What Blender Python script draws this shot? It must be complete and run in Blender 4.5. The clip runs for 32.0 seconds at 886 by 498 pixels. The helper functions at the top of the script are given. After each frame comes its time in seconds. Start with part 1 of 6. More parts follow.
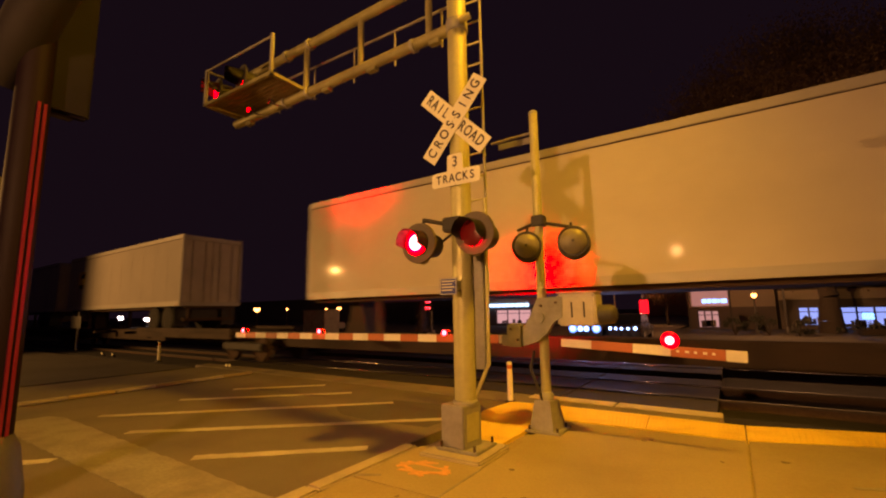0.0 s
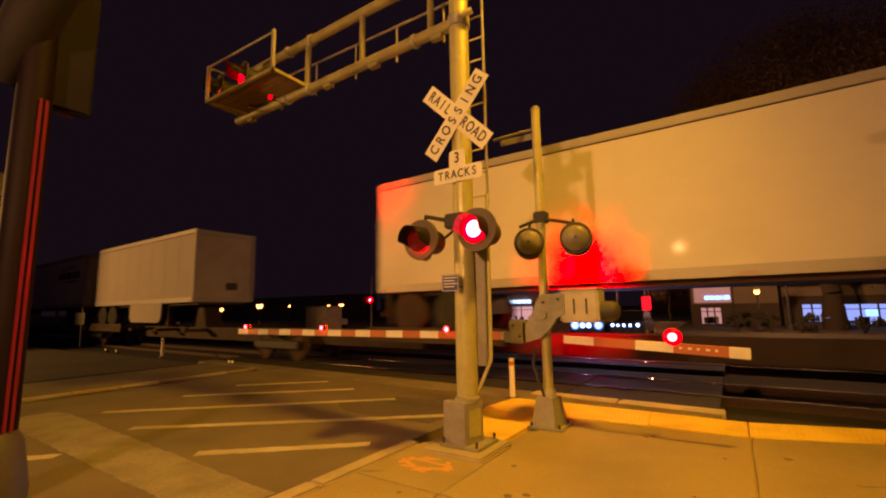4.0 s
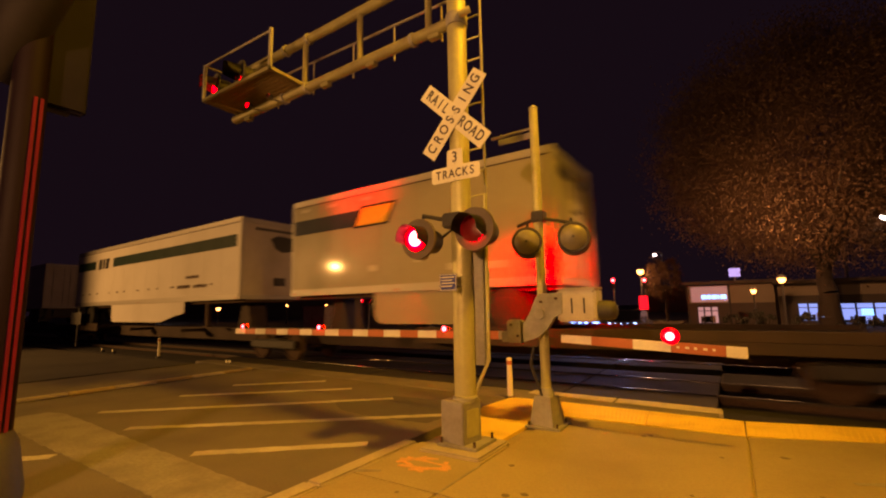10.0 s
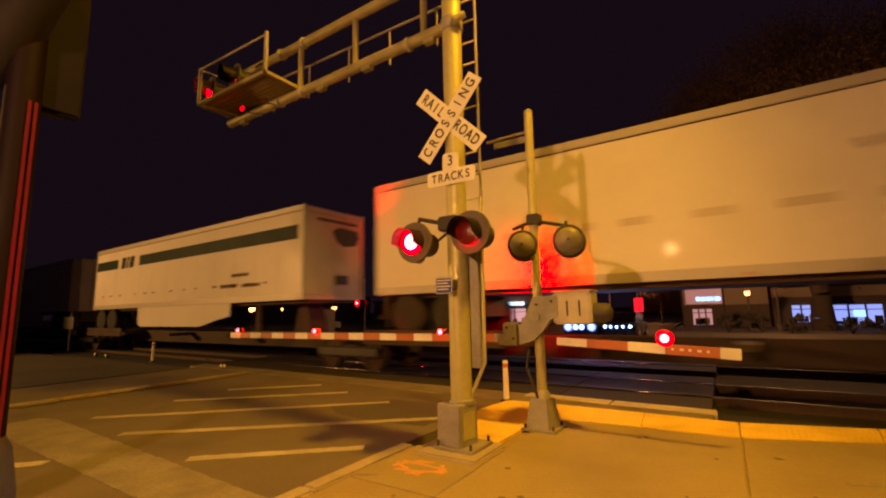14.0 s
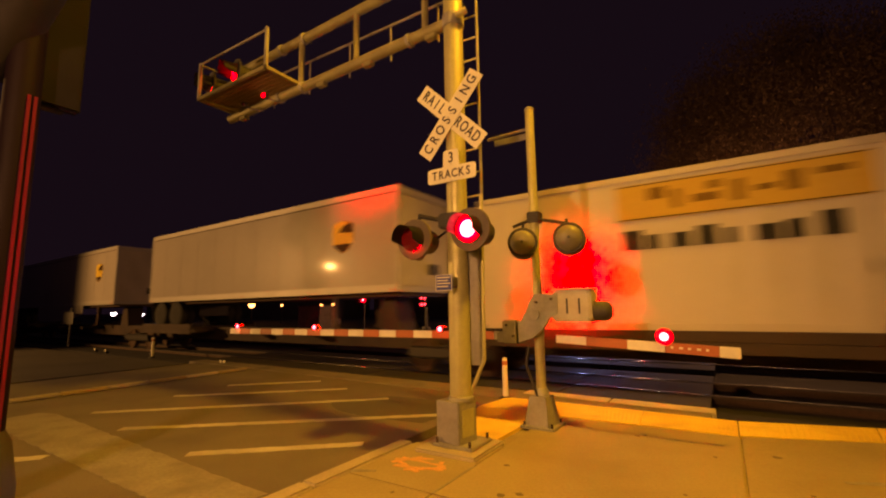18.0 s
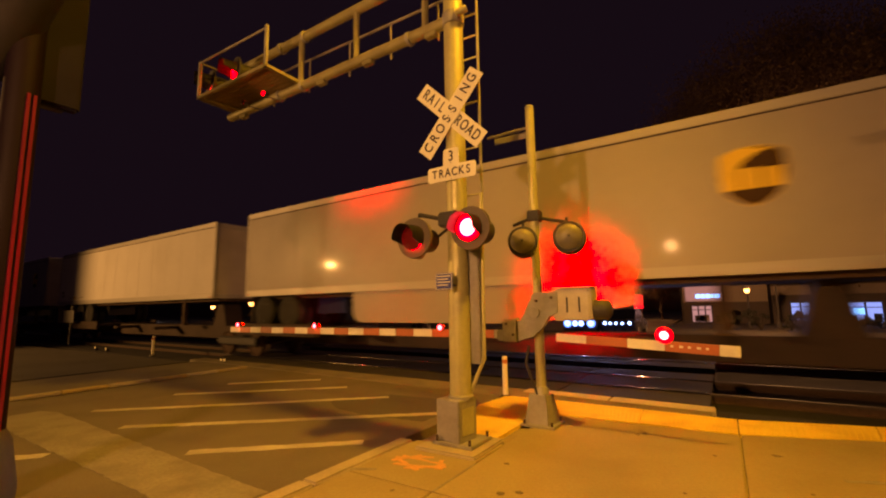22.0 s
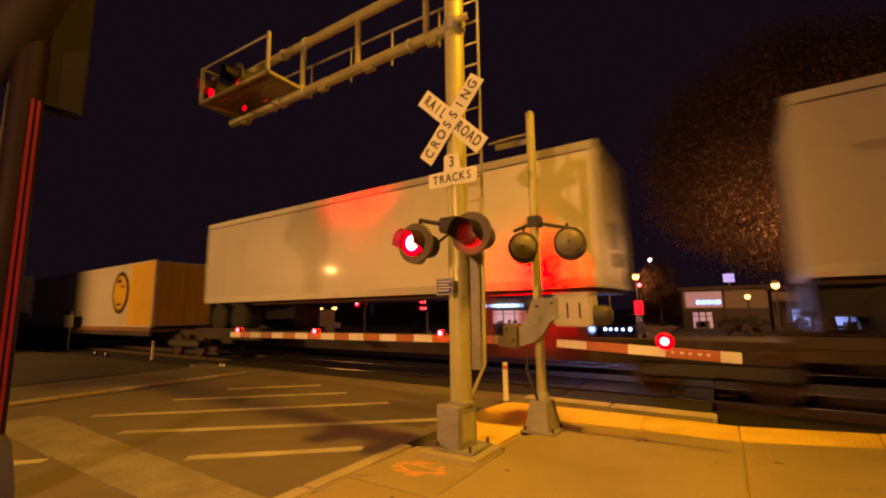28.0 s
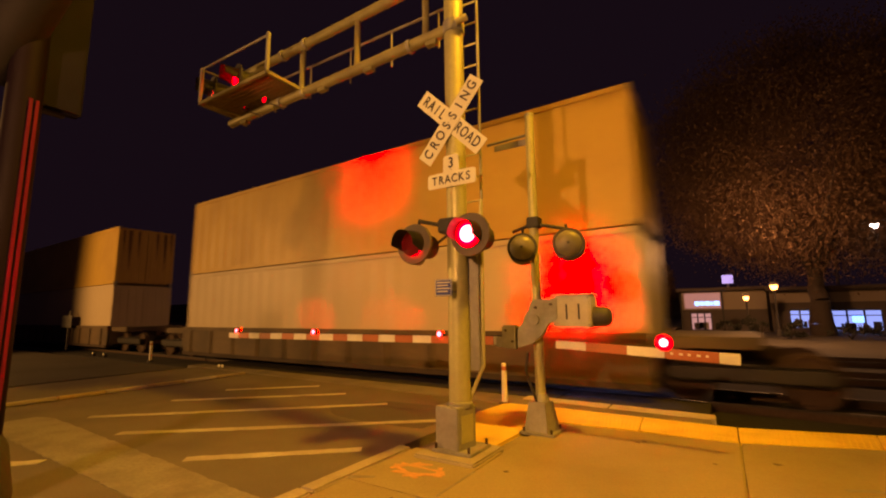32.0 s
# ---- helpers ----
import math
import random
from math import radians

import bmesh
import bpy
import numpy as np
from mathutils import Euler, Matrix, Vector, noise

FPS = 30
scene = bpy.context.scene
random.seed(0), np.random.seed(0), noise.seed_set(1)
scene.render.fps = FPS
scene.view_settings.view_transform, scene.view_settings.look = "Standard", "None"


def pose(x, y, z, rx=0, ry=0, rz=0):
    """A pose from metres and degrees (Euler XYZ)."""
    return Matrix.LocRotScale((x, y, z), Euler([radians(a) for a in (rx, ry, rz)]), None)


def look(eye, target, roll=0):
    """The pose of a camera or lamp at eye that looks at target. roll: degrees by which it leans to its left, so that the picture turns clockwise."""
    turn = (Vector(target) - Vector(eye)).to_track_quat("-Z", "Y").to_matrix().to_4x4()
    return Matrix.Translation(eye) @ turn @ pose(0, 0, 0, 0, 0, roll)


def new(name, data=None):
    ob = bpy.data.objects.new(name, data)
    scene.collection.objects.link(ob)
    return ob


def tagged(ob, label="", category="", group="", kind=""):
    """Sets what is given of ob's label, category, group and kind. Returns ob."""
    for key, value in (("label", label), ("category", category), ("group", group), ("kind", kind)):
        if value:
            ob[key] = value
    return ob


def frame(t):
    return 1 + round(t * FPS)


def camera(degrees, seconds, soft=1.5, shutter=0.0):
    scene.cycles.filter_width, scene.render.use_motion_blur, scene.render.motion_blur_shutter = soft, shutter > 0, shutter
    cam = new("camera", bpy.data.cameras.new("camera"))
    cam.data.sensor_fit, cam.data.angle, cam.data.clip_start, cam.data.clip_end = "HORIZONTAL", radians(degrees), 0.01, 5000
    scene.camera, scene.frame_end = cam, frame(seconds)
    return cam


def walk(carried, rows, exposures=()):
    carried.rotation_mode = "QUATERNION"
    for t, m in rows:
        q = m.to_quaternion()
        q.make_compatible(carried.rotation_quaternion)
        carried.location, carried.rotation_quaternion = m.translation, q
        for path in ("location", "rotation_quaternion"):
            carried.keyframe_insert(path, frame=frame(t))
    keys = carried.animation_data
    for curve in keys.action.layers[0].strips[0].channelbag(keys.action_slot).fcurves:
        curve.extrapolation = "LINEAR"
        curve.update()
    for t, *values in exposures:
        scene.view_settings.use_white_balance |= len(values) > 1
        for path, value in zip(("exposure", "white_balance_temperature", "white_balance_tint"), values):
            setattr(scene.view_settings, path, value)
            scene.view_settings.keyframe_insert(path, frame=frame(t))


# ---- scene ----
cam = camera(90.886, 32.0, soft=2.1, shutter=0.5)
PATH = [
    (0, pose(0.009, -0.014, 1.600, 98.22, 1.01, 33.06)), (0.5, pose(0.009, -0.019, 1.600, 98.16, 0.94, 33.21)),
    (1, pose(0.007, -0.020, 1.601, 98.04, 0.93, 33.32)), (1.5, pose(0.008, -0.013, 1.600, 97.97, 0.86, 33.41)),
    (2, pose(0.006, -0.012, 1.598, 97.91, 0.90, 33.43)), (2.5, pose(0.005, -0.009, 1.598, 97.81, 0.90, 33.45)),
    (3, pose(0.001, -0.007, 1.598, 97.77, 0.92, 33.42)), (3.5, pose(0.004, -0.006, 1.599, 97.76, 0.98, 33.38)),
    (5.5, pose(0.003, -0.004, 1.601, 97.91, 1.02, 33.17)), (6, pose(0.002, -0.008, 1.602, 97.92, 1.06, 33.13)),
    (6.5, pose(0.002, -0.007, 1.601, 97.94, 1.06, 33.10)), (7, pose(-0.000, -0.002, 1.600, 97.95, 0.98, 33.10)),
    (7.5, pose(-0.002, -0.001, 1.602, 97.89, 1.00, 33.07)), (8, pose(-0.001, -0.000, 1.601, 97.83, 1.01, 33.10)),
    (8.5, pose(0.003, -0.002, 1.598, 97.76, 1.04, 33.15)), (9, pose(0.000, -0.000, 1.600, 97.72, 1.05, 33.13)),
    (9.5, pose(-0.001, -0.001, 1.599, 97.75, 1.05, 33.10)), (10, pose(-0.001, 0.002, 1.600, 97.71, 1.04, 33.04)),
    (10.5, pose(0.000, -0.004, 1.602, 97.67, 1.03, 32.90)), (11, pose(-0.003, -0.006, 1.600, 97.70, 1.01, 32.79)),
    (11.5, pose(0.001, -0.007, 1.597, 97.77, 0.96, 32.68)), (12, pose(0.002, -0.010, 1.597, 97.90, 0.96, 32.61)),
    (12.5, pose(0.000, -0.015, 1.598, 98.00, 0.98, 32.57)), (13, pose(0.003, -0.008, 1.599, 98.05, 1.07, 32.57)),
    (13.5, pose(0.000, -0.015, 1.601, 98.08, 1.18, 32.51)), (14, pose(0.005, -0.012, 1.602, 98.08, 1.27, 32.49)),
    (14.5, pose(0.002, -0.015, 1.600, 98.09, 1.27, 32.43)), (16.5, pose(-0.003, -0.017, 1.602, 97.92, 0.97, 32.36)),
    (17, pose(0.002, -0.018, 1.600, 97.88, 0.91, 32.40)), (17.5, pose(0.004, -0.011, 1.600, 97.77, 0.93, 32.46)),
    (18, pose(0.000, -0.008, 1.602, 97.71, 0.95, 32.44)), (18.5, pose(0.002, -0.013, 1.604, 97.67, 0.98, 32.41)),
    (19, pose(0.002, -0.009, 1.604, 97.68, 0.96, 32.43)), (19.5, pose(0.002, -0.009, 1.602, 97.69, 0.89, 32.54)),
    (20, pose(0.002, -0.011, 1.602, 97.67, 0.83, 32.59)), (20.5, pose(0.001, -0.008, 1.601, 97.65, 0.82, 32.60)),
    (21, pose(0.003, -0.003, 1.603, 97.61, 0.86, 32.61)), (21.5, pose(0.002, -0.005, 1.601, 97.56, 0.94, 32.52)),
    (22, pose(0.001, -0.007, 1.604, 97.51, 0.94, 32.46)), (22.5, pose(0.002, -0.005, 1.601, 97.47, 0.99, 32.39)),
    (23, pose(0.002, -0.006, 1.601, 97.45, 0.98, 32.37)), (23.5, pose(-0.001, -0.003, 1.601, 97.46, 1.03, 32.37)),
    (24, pose(-0.000, -0.002, 1.598, 97.53, 0.98, 32.46)), (24.5, pose(-0.000, -0.007, 1.604, 97.58, 0.96, 32.59)),
    (25, pose(0.000, -0.010, 1.600, 97.75, 0.92, 32.66)), (25.5, pose(0.001, -0.013, 1.602, 97.91, 0.82, 32.70)),
    (27.5, pose(0.003, -0.016, 1.605, 98.21, 0.83, 32.52)), (28, pose(0.001, -0.014, 1.602, 98.23, 0.81, 32.48)),
    (28.5, pose(0.004, -0.008, 1.602, 98.27, 0.81, 32.44)), (29, pose(0.001, -0.016, 1.601, 98.32, 0.77, 32.29)),
    (29.5, pose(0.005, -0.010, 1.601, 98.41, 0.75, 32.25)), (30, pose(0.004, -0.012, 1.601, 98.43, 0.75, 32.21)),
    (30.5, pose(0.001, -0.019, 1.601, 98.41, 0.75, 32.21)), (31, pose(-0.005, -0.015, 1.598, 98.41, 0.76, 32.27)),
    (31.5, pose(-0.002, -0.015, 1.603, 98.35, 0.73, 32.34)), (32, pose(-0.001, -0.012, 1.603, 98.34, 0.73, 32.34)),
]

walk(cam, PATH, exposures=[(0, 0.0, 8000, 100), (32, 0.0, 8000, 100)])

# ---- night sky and the lamps of the place ----
world = bpy.data.worlds.new("night_sky")
scene.world = world
world.use_nodes = True
world.node_tree.nodes["Background"].inputs["Color"].default_value = (0.0049, 0.0040, 0.0057, 1)
world.node_tree.nodes["Background"].inputs["Strength"].default_value = 1.0


def lamp(name, x, y, z, watts, colour, radius):
    data = bpy.data.lights.new(name, "POINT")
    data.energy, data.color, data.shadow_soft_size = watts, colour, radius
    ob = new(name, data)
    ob.location = (x, y, z)
    return ob


def aimed_lamp(name, eye, target, watts, colour, radius, cone, blend=1.0):
    """A spot lamp: its light fades towards the edge of its cone."""
    data = bpy.data.lights.new(name, "SPOT")
    data.energy, data.color, data.shadow_soft_size, data.spot_size, data.spot_blend = watts, colour, radius, radians(cone), blend
    ob = new(name, data)
    ob.matrix_basis = look(eye, target)
    return ob


aimed_lamp("platform_lamp", (-2.35, -4.2, 4.1), (-2.5, 8.6, 3.0), 2420, (0.70, 0.535, 0.135), 0.12, 124)
# a street lamp that throws its light down on the crossing corner
aimed_lamp("street_lamp_light", (2.4, 4.1, 11.8), (-4.4, 4.0, 0.0), 8700, (0.685, 0.54, 0.008), 0.42, 82)
# a lamp across the road, seen mirrored in the glossy trailer sides
# its cone edge is set so that the far-left loads stay dark
aimed_lamp("street_lamp_light", (-30.5, -9.0, 5.5), (-14.9, 9.0, 3.2), 15000, (0.68, 0.54, 0.105), 0.09, 78, 0.5)
# added fill light without a fixture, brightens the tree and shop fronts
lamp("post_lamp_light", 2.2, 28.5, 4.8, 2700, (0.62, 0.45, 0.12), 0.2)
lamp("junction_lamp_light", -6.95, 45.0, 4.4, 700, (0.62, 0.45, 0.12), 0.2)

# ---- materials ----
MATS = {}


def mat(name, colour, rough=0.6, metal=0.0, spread=0.25, fine=40.0, coarse=1.5, bump=0.15, dirt=None, dirt_amount=0.0, glow=0.0, coat=0.0, spec=0.5):
    """A painted, mineral or metal surface: grain and stains at two scales and fine relief."""
    if name in MATS:
        return MATS[name]
    m = bpy.data.materials.new(name)
    m.use_nodes = True
    nt = m.node_tree
    n, link = nt.nodes, nt.links
    b = n["Principled BSDF"]
    co = n.new("ShaderNodeTexCoord")
    n1, n2 = n.new("ShaderNodeTexNoise"), n.new("ShaderNodeTexNoise")
    n1.inputs["Scale"].default_value, n1.inputs["Detail"].default_value = fine, 6
    n2.inputs["Scale"].default_value, n2.inputs["Detail"].default_value = coarse, 5
    info = n.new("ShaderNodeObjectInfo")
    off = n.new("ShaderNodeVectorMath")
    off.operation = "MULTIPLY_ADD"
    link.new(info.outputs["Random"], off.inputs[0])
    off.inputs[1].default_value = (7.1, 13.3, 3.7)
    link.new(co.outputs["Object"], off.inputs[2])
    for x in (n1, n2):
        link.new(off.outputs[0], x.inputs["Vector"])
    mix1 = n.new("ShaderNodeMix")
    mix1.data_type = "RGBA"
    mix1.inputs[6].default_value = tuple(c * (1 - spread) for c in colour) + (1,)
    mix1.inputs[7].default_value = tuple(min(1, c * (1 + spread)) for c in colour) + (1,)
    link.new(n1.outputs["Fac"], mix1.inputs[0])
    last = mix1.outputs[2]
    ramp = n.new("ShaderNodeValToRGB")
    ramp.color_ramp.elements[0].position, ramp.color_ramp.elements[1].position = 0.42, 0.72
    link.new(n2.outputs["Fac"], ramp.inputs[0])
    scale = n.new("ShaderNodeMath")
    scale.operation = "MULTIPLY"
    scale.inputs[1].default_value = dirt_amount if dirt else 0.35 * spread
    link.new(ramp.outputs[0], scale.inputs[0])
    mix2 = n.new("ShaderNodeMix")
    mix2.data_type = "RGBA"
    mix2.inputs[7].default_value = (*(dirt or tuple(c * 0.55 for c in colour)), 1)
    link.new(scale.outputs[0], mix2.inputs[0])
    link.new(last, mix2.inputs[6])
    link.new(mix2.outputs[2], b.inputs["Base Color"])
    rr = n.new("ShaderNodeMapRange")
    rr.inputs["To Min"].default_value, rr.inputs["To Max"].default_value = max(0.04, rough - 0.08), min(1, rough + 0.12)
    link.new(n2.outputs["Fac"], rr.inputs["Value"])
    link.new(rr.outputs[0], b.inputs["Roughness"])
    b.inputs["Metallic"].default_value = metal
    b.inputs["Specular IOR Level"].default_value = spec
    if bump:
        bp = n.new("ShaderNodeBump")
        bp.inputs["Strength"].default_value, bp.inputs["Distance"].default_value = bump, 0.01
        link.new(n1.outputs["Fac"], bp.inputs["Height"])
        link.new(bp.outputs[0], b.inputs["Normal"])
    if glow:
        b.inputs["Emission Color"].default_value = (*colour, 1)
        b.inputs["Emission Strength"].default_value = glow
    if coat:
        b.inputs["Coat Weight"].default_value = coat
        b.inputs["Coat Roughness"].default_value = 0.09
    MATS[name] = m
    return m


def light_mat(name, colour, strength):
    """A thing that gives off light."""
    if name in MATS:
        return MATS[name]
    m = bpy.data.materials.new(name)
    m.use_nodes = True
    b = m.node_tree.nodes["Principled BSDF"]
    b.inputs["Base Color"].default_value = (*[min(1, c * 0.3) for c in colour], 1)
    b.inputs["Emission Color"].default_value = (*colour, 1)
    b.inputs["Emission Strength"].default_value = strength
    MATS[name] = m
    return m


ASPHALT = mat("asphalt", (0.145, 0.118, 0.075), 0.85, spread=0.45, fine=60, coarse=0.7, bump=0.5, dirt=(0.075, 0.06, 0.042), dirt_amount=0.6)
OLD_ASPHALT = mat("old_dark_asphalt", (0.06, 0.05, 0.036), 0.9, spread=0.45, fine=50, coarse=0.5, bump=0.5, dirt=(0.03, 0.025, 0.02), dirt_amount=0.7)
CONCRETE = mat("concrete", (0.3, 0.235, 0.1), 0.8, spread=0.18, fine=35, coarse=0.9, bump=0.25, dirt=(0.2, 0.15, 0.06), dirt_amount=0.55)
KERB = mat("kerb_concrete", (0.36, 0.3, 0.2), 0.8, spread=0.2, fine=30, coarse=2, bump=0.3, dirt=(0.2, 0.17, 0.13), dirt_amount=0.6)
PALE_CONCRETE = mat("pale_edge_concrete", (0.55, 0.46, 0.33), 0.8, spread=0.2, fine=30, coarse=2, bump=0.3, dirt=(0.3, 0.25, 0.17), dirt_amount=0.5)
# Base colour near black, matched to the darkness under the wagons.
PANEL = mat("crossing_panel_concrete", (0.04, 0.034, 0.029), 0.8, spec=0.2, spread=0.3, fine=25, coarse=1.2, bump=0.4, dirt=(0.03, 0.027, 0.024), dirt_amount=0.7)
APRON = mat("apron_concrete", (0.2, 0.165, 0.11), 0.75, spread=0.25, fine=25, coarse=1.2, bump=0.4, dirt=(0.08, 0.07, 0.05), dirt_amount=0.7)
DOMES = mat("yellow_tactile_tile", (0.8, 0.55, 0.012), 0.8, spec=0.15, spread=0.15, fine=50, coarse=2.0, bump=0.3, dirt=(0.45, 0.27, 0.03), dirt_amount=0.5)
# Worn stop line paint, darkened also for the weaker light at the left.
ROADPAINT = mat("worn_dimmed_white_paint", (0.235, 0.212, 0.155), 0.75, spread=0.4, fine=25, coarse=2.2, bump=0.3, dirt=(0.15, 0.125, 0.085), dirt_amount=0.8)
HATCHPAINT = mat("white_hatching_paint", (0.46, 0.42, 0.31), 0.65, spread=0.3, fine=25, coarse=1.2, bump=0.3, dirt=(0.17, 0.14, 0.09), dirt_amount=0.6)
WORN_PATCH = mat("worn_patched_asphalt", (0.088, 0.072, 0.048), 0.85, spread=0.45, fine=50, coarse=0.6, bump=0.5, dirt=(0.06, 0.05, 0.035), dirt_amount=0.6)
ORANGE_SPRAY = mat("orange_marking_paint", (0.62, 0.29, 0.07), 0.8, spread=0.4, fine=30, coarse=6, dirt=(0.38, 0.25, 0.1), dirt_amount=0.6)
# Ballast much darker than plain stone, tuned to the black track bed.
BALLAST = mat("near_black_ballast", (0.017, 0.015, 0.014), 0.95, spread=0.6, fine=14, coarse=2, bump=0.9)
RAIL = mat("polished_rail_steel", (0.5, 0.46, 0.42), 0.1, metal=1.0, spread=0.15, fine=6, coarse=3, bump=0.06)
DULL_RAIL = mat("dull_rail_steel", (0.07, 0.055, 0.045), 0.6, metal=0.5, spread=0.3, fine=20, coarse=4)
RUST = mat("rusty_steel", (0.075, 0.042, 0.024), 0.8, metal=0.2, spread=0.4, fine=25, coarse=3, bump=0.3)
GALV = mat("galvanised_steel", (0.45, 0.43, 0.18), 0.45, metal=0.25, spread=0.15, fine=18, coarse=3, bump=0.1, dirt=(0.33, 0.29, 0.16), dirt_amount=0.4)
# Darker copy of GALV: the weaker light on the truss put into colour.
GALV_DIM = mat("dimmed_galvanised_steel", (0.31, 0.285, 0.12), 0.55, metal=0.25, spread=0.2, fine=18, coarse=3, bump=0.12, dirt=(0.19, 0.16, 0.085), dirt_amount=0.6)
GALV_DARK = mat("weathered_galvanised_steel", (0.32, 0.31, 0.28), 0.6, metal=0.4, spread=0.2, fine=18, coarse=3, bump=0.15, dirt=(0.15, 0.13, 0.1), dirt_amount=0.5)
CABINET = mat("pale_enamel_cabinet", (0.5, 0.46, 0.38), 0.5, spread=0.1, fine=25, coarse=3, bump=0.08, dirt=(0.25, 0.2, 0.14), dirt_amount=0.5)
CASTGREY = mat("grey_cast_housing", (0.27, 0.27, 0.25), 0.55, metal=0.2, spread=0.2, fine=25, coarse=4, bump=0.15, dirt=(0.12, 0.11, 0.09), dirt_amount=0.5)
BLACK = mat("black_enamel", (0.022, 0.019, 0.017), 0.55, spread=0.3, fine=30, coarse=4, bump=0.1)
# Head paint lightened: the light on the lower heads is put into it.
HEAD_PAINT = mat("lightened_signal_head_paint", (0.12, 0.09, 0.06), 0.5, spread=0.3, fine=20, coarse=5, dirt=(0.05, 0.04, 0.03), dirt_amount=0.6)
BLACKMATT = mat("dark_grey_paint", (0.05, 0.045, 0.04), 0.6, spread=0.3, fine=20, coarse=3)
SIGNWHITE = mat("reflective_white_sheeting", (0.8, 0.78, 0.55), 0.4, spread=0.04, fine=80, coarse=2, bump=0.02, dirt=(0.6, 0.55, 0.42), dirt_amount=0.3)
SIGNBLACK = mat("black_sign_ink", (0.02, 0.018, 0.015), 0.5, spread=0.1, bump=0)
SIGNBLUE = mat("blue_sign_sheeting", (0.03, 0.05, 0.28), 0.4, spread=0.1, bump=0)
ARM_RED = mat("red_reflective_stripe", (0.52, 0.15, 0.045), 0.45, spread=0.15, fine=30, coarse=3)
ARM_WHITE = mat("white_reflective_stripe", (0.8, 0.76, 0.66), 0.45, spread=0.1, fine=30, coarse=3, dirt=(0.45, 0.38, 0.28), dirt_amount=0.4)


def lens_mat(name, colour, edge, core, radius, hot=0.35, rim=0.85, bulb=None):
    """A lit lens about its own y axis: its glare is put into the colour, as a dim coloured rim round a pale bright
    middle.
    """
    m = light_mat(name, colour, core)
    n, link = m.node_tree.nodes, m.node_tree.links
    co, flat, far = n.new("ShaderNodeTexCoord"), n.new("ShaderNodeVectorMath"), n.new("ShaderNodeVectorMath")
    flat.operation, far.operation = "MULTIPLY", "LENGTH"
    flat.inputs[1].default_value = (1, 0, 1)
    link.new(co.outputs["Object"], flat.inputs[0])
    link.new(flat.outputs[0], far.inputs[0])
    fade = n.new("ShaderNodeMapRange")
    fade.interpolation_type = "SMOOTHERSTEP"
    fade.inputs["From Min"].default_value, fade.inputs["From Max"].default_value = radius * hot, radius * rim
    link.new(far.outputs["Value"], fade.inputs["Value"])
    power, tint = n.new("ShaderNodeMix"), n.new("ShaderNodeMix")
    power.inputs[2].default_value, power.inputs[3].default_value = core, edge
    tint.data_type = "RGBA"
    tint.inputs[6].default_value, tint.inputs[7].default_value = (*(bulb or colour), 1), (*colour, 1)
    for mix in (power, tint):
        link.new(fade.outputs[0], mix.inputs[0])
    link.new(power.outputs[0], n["Principled BSDF"].inputs["Emission Strength"])
    link.new(tint.outputs[2], n["Principled BSDF"].inputs["Emission Color"])
    return m


RED_ON = lens_mat("lit_red_lens", (1.0, 0.006, 0.002), 16.0, 34, 0.15, 0.5, 0.8, (1.0, 0.1, 0.07))
RED_HIGH = lens_mat("lit_red_overhead_lens", (1.0, 0.006, 0.002), 16.0, 20, 0.15, 0.1, 0.4, (1.0, 0.02, 0.012))
RED_SMALL = lens_mat("lit_red_arm_lens", (1.0, 0.012, 0.004), 3.0, 30, 0.1, 0.3, 0.6, (1.0, 0.2, 0.16))
RED_BACK = light_mat("lit_red_lens_towards_track", (1.0, 0.02, 0.0), 140)
RED_FARSIG = lens_mat("lit_red_far_lens", (1.0, 0.012, 0.006), 4.0, 26, 0.21, 0.2, 0.55, (1.0, 0.16, 0.14))
RED_SIDE = light_mat("lit_red_side_light", (1.0, 0.006, 0.003), 9)
RED_FAR = light_mat("small_red_lamp", (1.0, 0.045, 0.028), 40)
RED_DARK = mat("unlit_dark_red_lens", (0.035, 0.006, 0.005), 0.15, spread=0.2, fine=90, coarse=10, bump=0.2)
RED_DIM = mat("unlit_red_lens", (0.16, 0.012, 0.01), 0.2, spread=0.2, fine=90, coarse=10, bump=0.3)
CLEAR_LENS = mat("dull_olive_lamp_back", (0.2, 0.175, 0.11), 0.4, spread=0.25, fine=40, coarse=5, bump=0.2, dirt=(0.09, 0.08, 0.05), dirt_amount=0.5)
TYRE = mat("tyre_rubber", (0.02, 0.019, 0.018), 0.85, spread=0.3, fine=30, coarse=4)
RIM = mat("dull_wheel_rim", (0.35, 0.33, 0.3), 0.5, metal=0.5)
CARPAINT = mat("rust_brown_railcar_paint", (0.05, 0.03, 0.02), 0.8, spread=0.35, fine=15, coarse=1.2, bump=0.2, dirt=(0.022, 0.016, 0.013), dirt_amount=0.7)
# Rust paint brightened: strong light on the last decks is put into it.
DECK_LIT = mat("lit_rust_deck_paint", (0.24, 0.1, 0.032), 0.7, spread=0.3, fine=14, coarse=0.9, bump=0.2, dirt=(0.1, 0.045, 0.02), dirt_amount=0.6)
RUST_RUN = mat("dark_rust_run", (0.17, 0.085, 0.025), 0.75, spread=0.4, fine=10, coarse=2, bump=0.1)
WELLPAINT = mat("weathered_yellow_railcar_paint", (0.13, 0.085, 0.042), 0.7, spread=0.35, fine=12, coarse=0.8, bump=0.2, dirt=(0.05, 0.037, 0.027), dirt_amount=0.9)
VAN_WHITE = mat("white_trailer_panel", (0.63, 0.6, 0.56), 0.4, spread=0.05, fine=6, coarse=0.45, bump=0.02, coat=0.03, spec=0.2, dirt=(0.46, 0.43, 0.38), dirt_amount=0.5)
